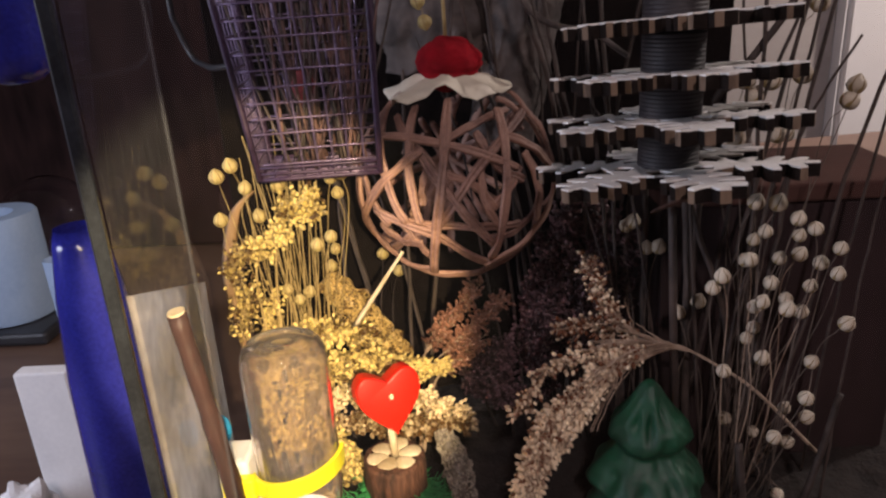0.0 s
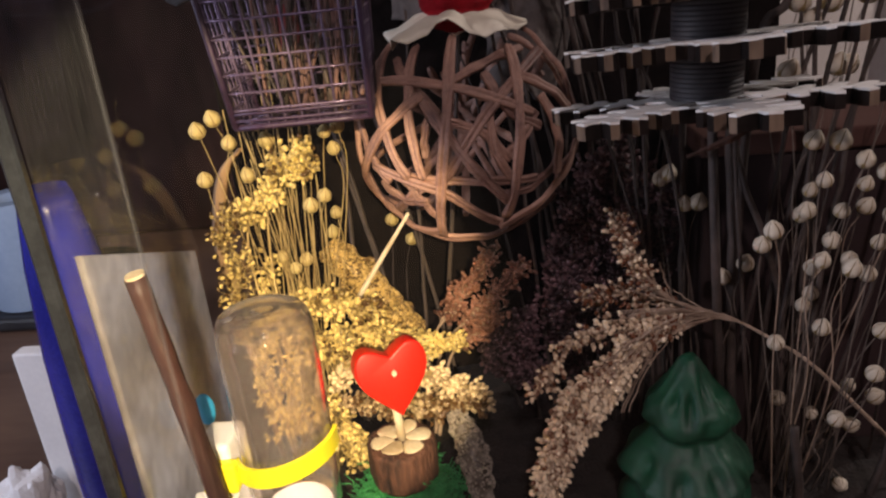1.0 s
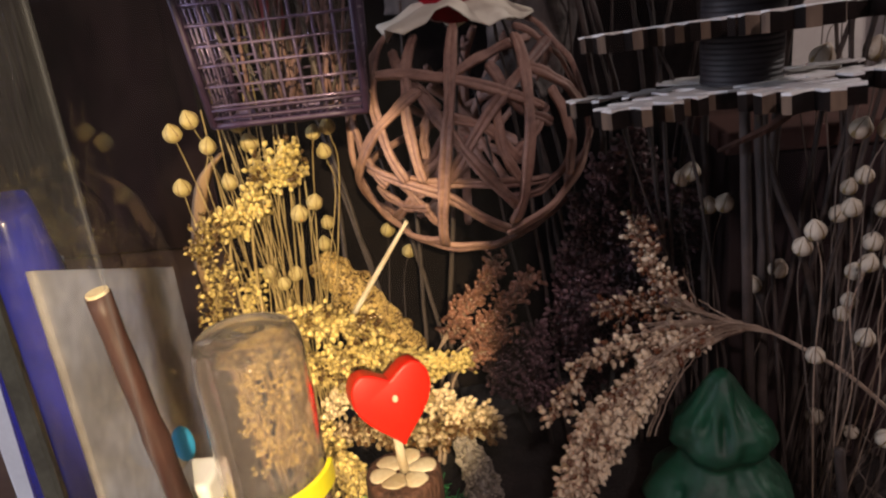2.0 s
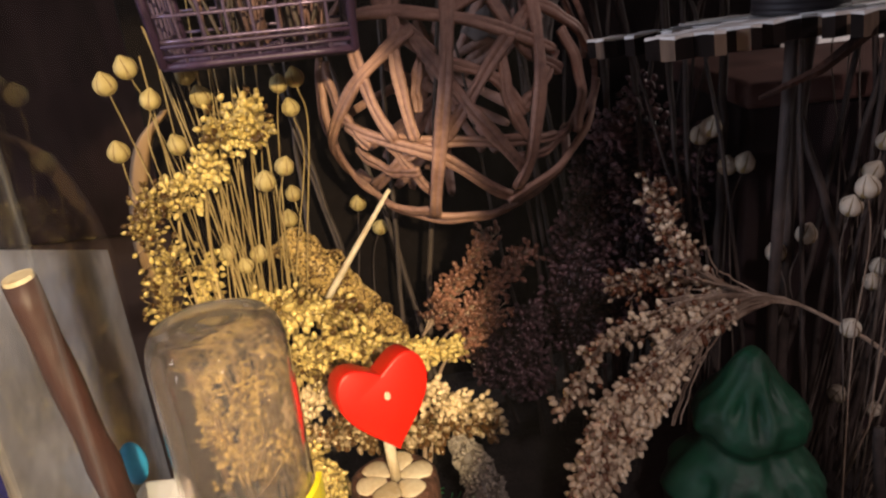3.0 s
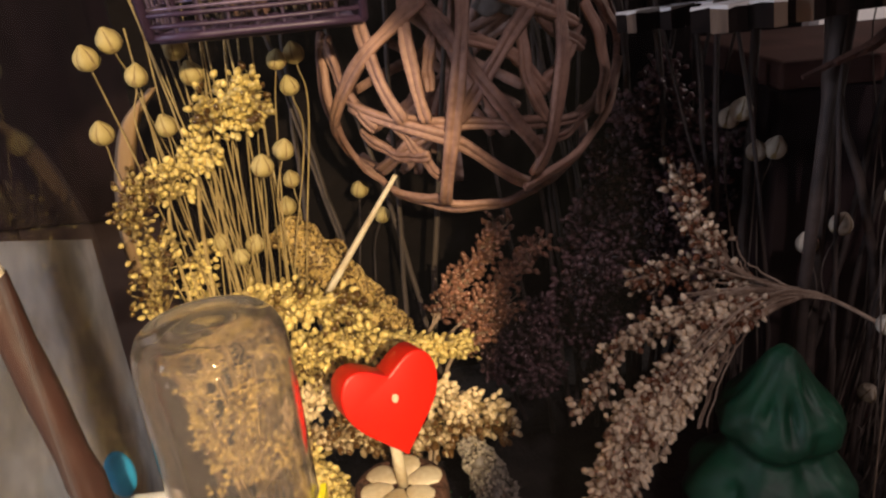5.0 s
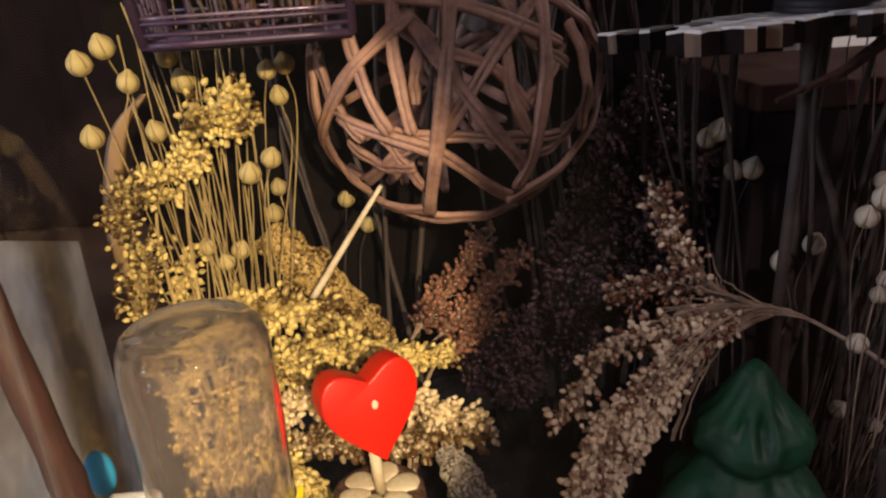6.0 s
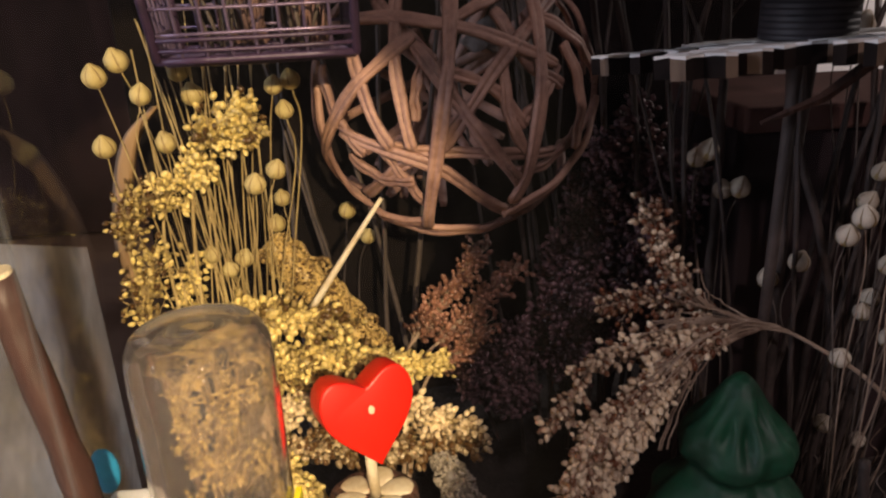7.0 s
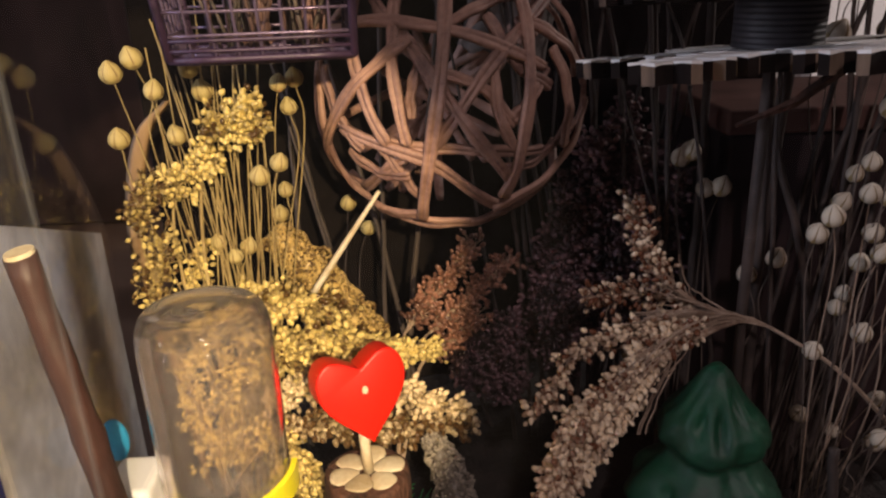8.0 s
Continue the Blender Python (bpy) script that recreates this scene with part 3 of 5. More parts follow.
def drinker():
    root = empty("drinker", (BOTTLE.x, BOTTLE.y, 0.022), "clear upturned glass bottle held by a yellow plastic clip", "bottle")
    z0 = 0.022
    out = [(0.0140, 0.060), (0.0176, 0.066), (0.0178, 0.080), (0.0180, 0.110), (0.0180, 0.1380), (0.0178, 0.1425), (0.0172, 0.1462), (0.0160, 0.1488), (0.0146, 0.1500), (0.0130, 0.1504), (0.0118, 0.1501), (0.0106, 0.1497), (0.0070, 0.1495), (0.0006, 0.1494)]
    inn = [(0.0005, 0.1472), (0.0090, 0.1472), (0.0132, 0.1466), (0.0154, 0.1438), (0.0163, 0.1380), (0.0167, 0.1300), (0.0168, 0.110), (0.0166, 0.080), (0.0164, 0.0675), (0.0130, 0.0612)]
    n = 72
    v, f = lathe([(r, z - z0) for r, z in out + inn], n)
    last = (len(out + inn) - 1) * n
    f = f[:-2] + [(last + k, last + (k + 1) % n, (k + 1) % n, k) for k in range(n)]
    b = ob_mesh("bottle", v, f, BOTTLE_GLASS, root, "clear glass bottle with thick rounded base")
    b.visible_shadow = False
    v, f = lathe([(0.0150, 0.022), (0.0196, 0.024), (0.0198, 0.040), (0.0170, 0.058), (0.0136, 0.0640), (0.0130, 0.0640), (0.0120, 0.030)], 40)
    ob_mesh("cup", [(x, y, z - z0) for x, y, z in v], f, WHITE_PLASTIC, root, "white plastic drinking cup")
    for zc, a0, a1 in ((0.0920, -2.75, 0.1),):
        verts, faces = [], []
        m = 30
        for k in range(m):
            a = a0 + (a1 - a0) * k / (m - 1)
            up = 0.0036 * math.cos(a)
            for r, h in ((0.0186, -0.0040), (0.0202, -0.0038), (0.0202, 0.0038), (0.0186, 0.0040)):
                verts.append((r * math.cos(a), r * math.sin(a), zc - z0 + h + up))
        for k in range(m - 1):
            for s in range(4):
                s2 = (s + 1) % 4
                faces.append((k * 4 + s, k * 4 + s2, (k + 1) * 4 + s2, (k + 1) * 4 + s))
        faces += [(0, 1, 2, 3), tuple((m - 1) * 4 + s for s in (3, 2, 1, 0))]
        ob_mesh("clip_ring", verts, faces, YELLOW, root, "bright yellow plastic clip", False)
    tab = part("clip_tab", box_bm((-0.0285, -0.018, 0.062), (-0.0150, -0.0125, 0.0745), 0.0012), YELLOW, root)
    br = part("bracket", box_bm((-0.0310, -0.0135, 0.0), (-0.0178, 0.0045, 0.080), 0.0022, 3), WHITE_PLASTIC, root, "white plastic bracket")
    part("bracket_lip", box_bm((-0.034, -0.018, 0.055), (-0.0165, -0.0125, 0.060), 0.0012), WHITE_PLASTIC, root)
    v, f = ico(3)
    k = ob_mesh("knob", (v * (0.0040, 0.0032, 0.0072)).tolist(), f.tolist(), BLUE_PLASTIC, br, "blue oval plastic knob")
    k.location = (-0.0345, 0.010, 0.0815)


drinker()

# ---- cut stick by the side pane ----
def cut_stick(top, foot, r, label, bark=STICK_BARK):
    path = smooth_path([foot, Vector(foot).lerp(Vector(top), 0.5) + Vector((0.0012, 0, 0)), top], 24)
    radii = [r * (1.12 - 0.12 * k / 23) * (1 + 0.05 * math.sin(k * 1.7) + (0.06 if k in (9, 16) else 0)) for k in range(24)]
    v, f = tube(path, radii, 18)
    v = [q + (q - path[k // 18]) * (0.08 * noise.noise(q * 420) + 0.04 * noise.noise(q * 150)) for k, q in enumerate(v)]
    d = (path[-1] - path[-2]).normalized()
    v[-18:] = [q + d * (0.12 * (q.y - path[-1].y)) for q in v[-18:]]
    ob = ob_mesh("cut_stick", v, f, bark)
    tagged(ob, label, "stick")
    v2, f2 = tube([path[-1] - d * 0.0004, path[-1] + d * 0.0010], [r * 0.96, r * 0.93], 18)
    v2 = [q + d * (0.12 * (q.y - path[-1].y)) for q in v2]
    ob_mesh("cut_face", v2, f2, CREAM, ob, "pale freshly cut end", False)
    return ob


cut_stick((-0.1025, 0.237, 0.1745), (-0.086, 0.234, 0.018), 0.0035, "reddish brown cut stick leaning by the glass")

# ---- flax ----
def pod_mesh(mat):
    verts, faces = [], []
    ns, nk = 40, 15
    for k in range(nk):
        t = math.pi * k / (nk - 1)
        z = -math.cos(t)
        r = math.sin(t)
        for s in range(ns):
            a = 2 * math.pi * s / ns
            rr = r * (1 + 0.09 * abs(math.sin(2.5 * a)) ** 0.5 - 0.06)
            zz = z + 0.26 * max(0.0, (z - 0.84) / 0.16) ** 1.6
            verts.append((rr * math.cos(a), rr * math.sin(a), zz))
    for k in range(nk - 1):
        for s in range(ns):
            faces.append((k * ns + s, k * ns + (s + 1) % ns, (k + 1) * ns + (s + 1) % ns, (k + 1) * ns + s))
    me = bpy.data.meshes.new("seed_pod")
    me.from_pydata(verts, [], faces)
    me.materials.append(mat)
    me.materials.append(SEAM)
    me.polygons.foreach_set("use_smooth", [True] * len(faces))
    me.polygons.foreach_set("material_index", [1 if s % 8 == 0 and 1 < k < nk - 2 else 0 for k in range(nk - 1) for s in range(ns)])
    return me


def sepal_mesh(mat):
    """Five narrow dry sepals hugging the foot of a pod."""
    verts, faces = [], []
    for k in range(5):
        a = 2 * math.pi * k / 5
        o = len(verts)
        for i, (z, w) in enumerate(((-1.03, 0.10), (-0.75, 0.26), (-0.35, 0.20), (-0.02, 0.02))):
            r = math.sqrt(max(0, 1 - z * z)) * 1.04 + 0.05
            for s in (-1, 1):
                verts.append((r * math.cos(a + s * w / max(r, 0.3)), r * math.sin(a + s * w / max(r, 0.3)), z))
        for i in range(3):
            faces.append((o + 2 * i, o + 2 * i + 1, o + 2 * i + 3, o + 2 * i + 2))
    me = bpy.data.meshes.new("sepals")
    me.from_pydata(verts, [], faces)
    me.materials.append(mat)
    return me


POD_MESH, POD_MESH_PALE = pod_mesh(POD), pod_mesh(POD_PALE)
SEPALS = sepal_mesh(STRAW)


def flax_stalk(at, foot, r, tilt, pods, mat, label, group, thick=0.00023):
    at, foot = Vector(at), Vector(foot)
    rise = (at - foot).normalized() + 0.55 * Vector(tilt)
    d = (rise if tilt[2] == 0 else Vector((0, 0, 1)) + Vector(tilt)).normalized()
    base = at - d * r
    mid = base.lerp(foot, 0.45) + Vector((rnd(-0.004, 0.004), rnd(-0.004, 0.004), 0))
    path = smooth_path([foot, mid, base - d * 0.013 + (foot - base).normalized() * 0.004, base], 18)
    v, f = tube([p - foot for p in path], [thick * (1.5 - 0.6 * k / 17) for k in range(18)], 6)
    ob = ob_mesh("flax_stalk", v, f, mat)
    ob.location = foot
    tagged(ob, label, "dried flax", group)
    m = Matrix.Translation(at - foot) @ d.to_track_quat("Z", "X").to_matrix().to_4x4() @ Matrix.Rotation(rnd(0, 6), 4, "Z") @ Matrix.Diagonal((r, r, r, 1))
    pod = share("seed_pod", pods, ob, m)
    sep = share("sepals", SEPALS, pod, Matrix.Identity(4))
    return ob


LEFT_PODS = [(-0.110, 0.326, 0.204, 0), (-0.112, 0.328, 0.182, 0), (-0.058, 0.320, 0.1735, 0), (-0.104, 0.330, 0.208, 1), (-0.097, 0.325, 0.198, 0), (-0.095, 0.335, 0.181, 1),
             (-0.089, 0.340, 0.203, 1), (-0.084, 0.335, 0.196, 0), (-0.059, 0.340, 0.197, 1), (-0.054, 0.345, 0.198, 1), (-0.057, 0.345, 0.188, 1), (-0.066, 0.325, 0.168, 0),
             (-0.064, 0.360, 0.153, 1), (-0.067, 0.360, 0.143, 1), (-0.086, 0.335, 0.141, 0), (-0.080, 0.333, 0.136, 0), (-0.076, 0.338, 0.138, 0)]
for x, y, z, far in LEFT_PODS:
    low = z < 0.145
    flax_stalk((x, y, z), (-0.080 + rnd(-0.012, 0.014), 0.338 + rnd(-0.006, 0.010), 0.02), rnd(0.0030, 0.0036) * (0.92 if low else 1), (rnd(-0.5, 0.5), rnd(-0.6, 0.1), 0), POD_MESH, STRAW,
               "golden dried flax stalk with one round seed pod", "flax in the golden bunch")
for x, y, z in ((-0.043, 0.395, 0.136), (-0.036, 0.412, 0.118), (-0.012, 0.375, 0.276), (-0.009, 0.372, 0.266)):
    flax_stalk((x, y, z), (x + rnd(-0.02, 0.02), y + 0.02, 0.02 if z < 0.25 else 0.352), 0.0036, (rnd(-0.4, 0.4), rnd(-0.5, 0.1), 0 if z < 0.25 else -1.9), POD_MESH, STRAW if z > 0.25 else STALK_GREY,
               "golden dried flax stalk with one round seed pod", "flax in the golden bunch")

RIGHT_FRONT = [(0.1285, 0.1898), (0.1379, 0.1888), (0.1483, 0.1805), (0.1566, 0.1753), (0.1681, 0.1659), (0.1306, 0.1617), (0.1691, 0.1534), (0.1379, 0.1409), (0.1483, 0.1378), (0.1764, 0.1284), (0.1608, 0.1117), (0.1619, 0.0909), (0.1483, 0.0711), (0.1181, 0.1555), (0.115, 0.1492)]
RIGHT_MID = [(0.1672, 0.1541), (0.1662, 0.1406), (0.1403, 0.1323), (0.1475, 0.1033), (0.1279, 0.0992), (0.1714, 0.0702), (0.161, 0.0247)]
RIGHT_BACK = [(0.1644, 0.1615), (0.1491, 0.1636), (0.1439, 0.1595), (0.1409, 0.1493), (0.1552, 0.1513), (0.1665, 0.1513), (0.1542, 0.137), (0.1613, 0.1288), (0.1695, 0.1216), (0.1439, 0.1083), (0.148, 0.1124), (0.1368, 0.0613), (0.1665, 0.0674), (0.1532, 0.051), (0.1716, 0.0439)]
for y, row in ((0.291, RIGHT_FRONT), (0.307, RIGHT_MID), (0.322, RIGHT_BACK)):
    for x, z in row:
        flax_stalk((x, y + rnd(-0.003, 0.003), z), (0.145 + 0.35 * (x - 0.145) + rnd(-0.012, 0.012), y + 0.012 + rnd(-0.006, 0.01), 0.02), rnd(0.0030, 0.0037), (rnd(-0.5, 0.6), rnd(-0.6, 0.1), 0), POD_MESH_PALE, DRY_STEM if random.random() < 0.75 else MILLET_STEM,
                   "pale dried flax stalk with one round seed pod", "flax in the pale bunch")
for x, z in ((0.138, 0.234), (0.150, 0.233), (0.164, 0.235), (0.189, 0.229), (0.187, 0.222), (0.143, 0.226), (0.155, 0.208), (0.159, 0.208), (0.136, 0.207), (0.168, 0.266)):
    flax_stalk((x, 0.335, z), (0.130 + rnd(-0.01, 0.03), 0.330 + rnd(-0.006, 0.004), 0.02), rnd(0.0040, 0.0047), (rnd(-0.2, 0.9), rnd(-0.5, 0.1), 0), POD_MESH_PALE, DRY_STEM,
               "tall pale dried flax stalk with one round seed pod", "flax in the pale bunch")

for x, y, z in ((0.090, 0.340, 0.1665), (0.0875, 0.343, 0.1635), (0.104, 0.342, 0.1515), (0.0985, 0.344, 0.1505), (0.120, 0.325, 0.128), (0.112, 0.330, 0.120)):
    flax_stalk((x, y, z), (x + rnd(-0.004, 0.008), y - 0.004, 0.02), rnd(0.0034, 0.0038), (rnd(-0.5, 0.6), rnd(-0.6, 0.1), 0), POD_MESH_PALE, DRY_STEM,
               "pale dried flax stalk with one round seed pod", "flax in the pale bunch")

# bare stems of the golden bunch
for k in range(30):
    a = (rnd(-0.108, -0.062), rnd(0.326, 0.350), rnd(0.165, 0.245))
    b = (-0.080 + rnd(-0.012, 0.012), 0.340 + rnd(-0.008, 0.008), 0.02)
    ob = tubes_mesh("flax_straw", [(smooth_path([b, Vector(a).lerp(Vector(b), 0.5) + Vector((rnd(-0.007, 0.007), rnd(-0.004, 0.004), 0)), a], 12), rnd(0.00016, 0.0003), 6)], STRAW)
    tagged(ob, "thin golden dried flax stem", "stem", "bare stems of the golden bunch")


# ---- millet ----
def millet(path, length, spread, branches, per, size, grain, stem, label, droop=0.3, start=0.15, fan=0.9, up=0.0, tone="", bundle=0, thick=0.0011):
    """A panicle: a main stalk, thin branchlets leaving it forwards, kernels on short stems along each branchlet."""
    line = smooth_path(path, 40)
    root = ob_mesh("millet_spray", *tube(line, [thick * (1 - 0.8 * k / 39) for k in range(40)], 7), stem)
    tagged(root, label, "millet", "millet sprays")
    twigs, spots = [], []
    for b in range(branches):
        u = start + (1 - start) * (b + rnd(0, 1)) / branches
        k = min(38, int(u * 39))
        p = line[k].lerp(line[k + 1], u * 39 - k)
        d = (line[min(k + 2, 39)] - line[max(k - 2, 0)]).normalized()
        side = Vector((rnd(-1, 1), rnd(-1, 1), rnd(-1, 1)))
        side = (side - d * side.dot(d)).normalized()
        way = (d * fan + side * spread * rnd(0.3, 1.0)).normalized()
        l = length * rnd(0.6, 1.15) * (1 - 0.35 * u)
        pts = []
        for i in range(7):
            s = i / 6
            q = p + way * (l * s) + Vector((0, 0, -droop * l * s * s + up * l * s))
            q += Vector((rnd(-1, 1), rnd(-1, 1), rnd(-1, 1))) * 0.0005
            pts.append(q)
        twigs.append((pts, [0.00030 - 0.00003 * i for i in range(7)], 5))
        for g in range(max(5, int(0.8 * per))):
            s = 0.22 + 0.78 * (g + rnd(0, 1)) / max(5, int(0.8 * per))
            i = min(5, int(s * 6))
            c = pts[i].lerp(pts[i + 1], s * 6 - i)
            t = (pts[i + 1] - pts[i]).normalized()
            o = Vector((rnd(-1, 1), rnd(-1, 1), rnd(-1, 1)))
            o = (o - t * o.dot(t)).normalized()
            e = (t * rnd(0.5, 1.1) + o).normalized()
            reach = rnd(0.0010, 0.0050)
            q = c + e * reach
            twigs.append(([c, q], 0.00013, 3))
            r = size * rnd(0.66, 1.1)
            spots.append((q, e, r, r * rnd(1.2, 1.6)))
    for b in range(bundle):
        k0 = max(0, int(39 * (start - rnd(0.04, 0.14))))
        off = Vector((rnd(-1, 1), rnd(-1, 1), rnd(-1, 1))) * rnd(0.004, 0.011)
        n = 9
        twigs.append(([line[min(39, k0 + int(1.6 * i))] + off * (i / n) ** 1.1 + Vector((rnd(-1, 1), rnd(-1, 1), rnd(-1, 1))) * 0.0003 for i in range(n)], 0.00032, 5))
    tw = tubes_mesh("branchlet", twigs, stem, root)
    tw["kind"] = "stuff"
    gr = grains_mesh("kernel", spots, grain, root, tone)
    gr["kind"] = "stuff"
    return root


GOLD = "golden millet spray with dense round kernels"
millet([(-0.090, 0.338, 0.03), (-0.092, 0.334, 0.12), (-0.086, 0.331, 0.172), (-0.070, 0.329, 0.187)], 0.017, 1.1, 56, 9, 0.00108, GRAIN_YELLOW, STRAW, GOLD, 0.1, 0.72)
millet([(-0.092, 0.340, 0.03), (-0.100, 0.336, 0.11), (-0.100, 0.334, 0.155), (-0.086, 0.331, 0.174)], 0.016, 1.1, 40, 7, 0.00100, GRAIN_YELLOW, STRAW, GOLD, 0.2, 0.66)
millet([(-0.096, 0.337, 0.03), (-0.107, 0.334, 0.10), (-0.112, 0.331, 0.145), (-0.106, 0.329, 0.164)], 0.016, 1.0, 34, 7, 0.00092, GRAIN_YELLOW, STRAW, GOLD, 0.3, 0.66)
millet([(-0.098, 0.335, 0.03), (-0.106, 0.331, 0.09), (-0.109, 0.329, 0.122), (-0.104, 0.327, 0.143)], 0.016, 1.0, 34, 7, 0.00092, GRAIN_YELLOW, STRAW, GOLD, 0.2, 0.55)
millet([(-0.090, 0.342, 0.03), (-0.098, 0.342, 0.09), (-0.100, 0.340, 0.115), (-0.094, 0.336, 0.135)], 0.013, 0.7, 26, 7, 0.00095, GRAIN_YELLOW, STRAW, GOLD, 0.2, 0.55)
millet([(-0.085, 0.330, 0.04), (-0.082, 0.326, 0.10), (-0.074, 0.325, 0.120), (-0.050, 0.328, 0.118)], 0.018, 0.7, 58, 10, 0.00128, GRAIN_YELLOW, STRAW, GOLD, 0.35, 0.42)
millet([(-0.098, 0.334, 0.06), (-0.078, 0.332, 0.092), (-0.054, 0.333, 0.101), (-0.030, 0.335, 0.098)], 0.018, 0.65, 62, 10, 0.00128, GRAIN_YELLOW, STRAW, GOLD, 0.3, 0.28)
millet([(-0.094, 0.330, 0.05), (-0.068, 0.330, 0.076), (-0.036, 0.328, 0.083), (-0.003, 0.319, 0.076)], 0.020, 0.55, 72, 10, 0.00128, GRAIN_CREAM, STRAW, GOLD, 0.2, 0.25)
millet([(-0.092, 0.328, 0.04), (-0.068, 0.326, 0.064), (-0.040, 0.324, 0.067), (-0.008, 0.319, 0.069)], 0.019, 0.55, 66, 10, 0.00128, GRAIN_CREAM, STRAW, GOLD, 0.2, 0.25)
millet([(-0.092, 0.326, 0.05), (-0.080, 0.322, 0.070), (-0.068, 0.320, 0.062), (-0.060, 0.318, 0.045)], 0.017, 0.7, 60, 12, 0.00115, GRAIN_YELLOW, STRAW, GOLD, 0.4, 0.25)
millet([(-0.098, 0.332, 0.05), (-0.088, 0.328, 0.085), (-0.076, 0.326, 0.098), (-0.064, 0.325, 0.100)], 0.018, 0.7, 60, 12, 0.00112, GRAIN_YELLOW, STRAW, GOLD, 0.3, 0.3)
millet([(-0.085, 0.335, 0.05), (-0.055, 0.338, 0.085), (-0.035, 0.340, 0.091), (-0.014, 0.338, 0.091)], 0.016, 0.65, 56, 12, 0.00110, GRAIN_YELLOW, STRAW, GOLD, 0.2, 0.25)
millet([(-0.098, 0.338, 0.03), (-0.104, 0.336, 0.060), (-0.106, 0.334, 0.085), (-0.100, 0.332, 0.112)], 0.018, 0.8, 60, 12, 0.00108, GRAIN_YELLOW, STRAW, GOLD, 0.2, 0.1)
millet([(-0.088, 0.338, 0.025), (-0.092, 0.336, 0.05), (-0.090, 0.334, 0.075), (-0.086, 0.332, 0.100)], 0.018, 0.8, 60, 12, 0.00108, GRAIN_YELLOW, STRAW, GOLD, 0.2, 0.1)
RUST = "russet brown millet spray standing upright"
millet([(-0.030, 0.350, 0.03), (-0.026, 0.355, 0.076), (-0.012, 0.359, 0.098), (0.007, 0.361, 0.122)], 0.016, 0.50, 46, 10, 0.00105, GRAIN_RED, MILLET_STEM, RUST, 0.0, 0.50)
millet([(-0.026, 0.350, 0.03), (-0.020, 0.355, 0.074), (-0.002, 0.359, 0.094), (0.021, 0.361, 0.114)], 0.016, 0.45, 46, 10, 0.00105, GRAIN_RED, MILLET_STEM, RUST, 0.0, 0.50)
millet([(-0.024, 0.348, 0.03), (-0.016, 0.352, 0.070), (-0.006, 0.355, 0.082), (0.008, 0.358, 0.092)], 0.014, 0.50, 30, 9, 0.00105, GRAIN_RED, MILLET_STEM, RUST, 0.0, 0.50)
PALE = "pale brown millet spray hanging over, full of kernels"
millet([(0.182, 0.312, 0.045), (0.150, 0.314, 0.080), (0.132, 0.316, 0.094), (0.108, 0.320, 0.1065), (0.086, 0.318, 0.104), (0.062, 0.308, 0.092), (0.043, 0.300, 0.080), (0.031, 0.291, 0.056)],
       0.018, 0.46, 150, 12, 0.00124, GRAIN_PALE, MILLET_STEM, PALE, 0.22, 0.50, 1.0, bundle=34, thick=0.0010)
millet([(0.108, 0.3205, 0.1062), (0.092, 0.322, 0.108), (0.068, 0.320, 0.105), (0.044, 0.312, 0.100), (0.030, 0.302, 0.088)], 0.014, 0.45, 44, 9, 0.00112, GRAIN_PALE, MILLET_STEM, PALE, 0.2, 0.28, bundle=18)
millet([(0.106, 0.3195, 0.1058), (0.084, 0.315, 0.100), (0.062, 0.305, 0.083), (0.043, 0.296, 0.063), (0.031, 0.290, 0.042)], 0.015, 0.42, 80, 11, 0.00126, GRAIN_PALE, MILLET_STEM, PALE, 0.2, 0.38, bundle=22)
millet([(0.106, 0.3210, 0.1058), (0.088, 0.324, 0.114), (0.076, 0.327, 0.128), (0.0675, 0.330, 0.146)], 0.013, 0.60, 40, 8, 0.00108, GRAIN_PALE, MILLET_STEM, PALE, 0.0, 0.40, bundle=16)
millet([(0.108, 0.3205, 0.1064), (0.092, 0.326, 0.110), (0.074, 0.330, 0.1135), (0.057, 0.330, 0.114)], 0.014, 0.6, 34, 8, 0.00108, GRAIN_PALE, MILLET_STEM, PALE, 0.1, 0.25, bundle=16)
millet([(0.104, 0.3200, 0.1056), (0.080, 0.313, 0.0985), (0.056, 0.304, 0.085), (0.036, 0.296, 0.064), (0.028, 0.291, 0.048)], 0.016, 0.48, 80, 11, 0.00122, GRAIN_PALE, MILLET_STEM, PALE, 0.2, 0.34, bundle=14)
# back sprays: the shade on them is put into a darker kernel colour
DUSK = "purple-brown millet spray with its shade put into the colour"
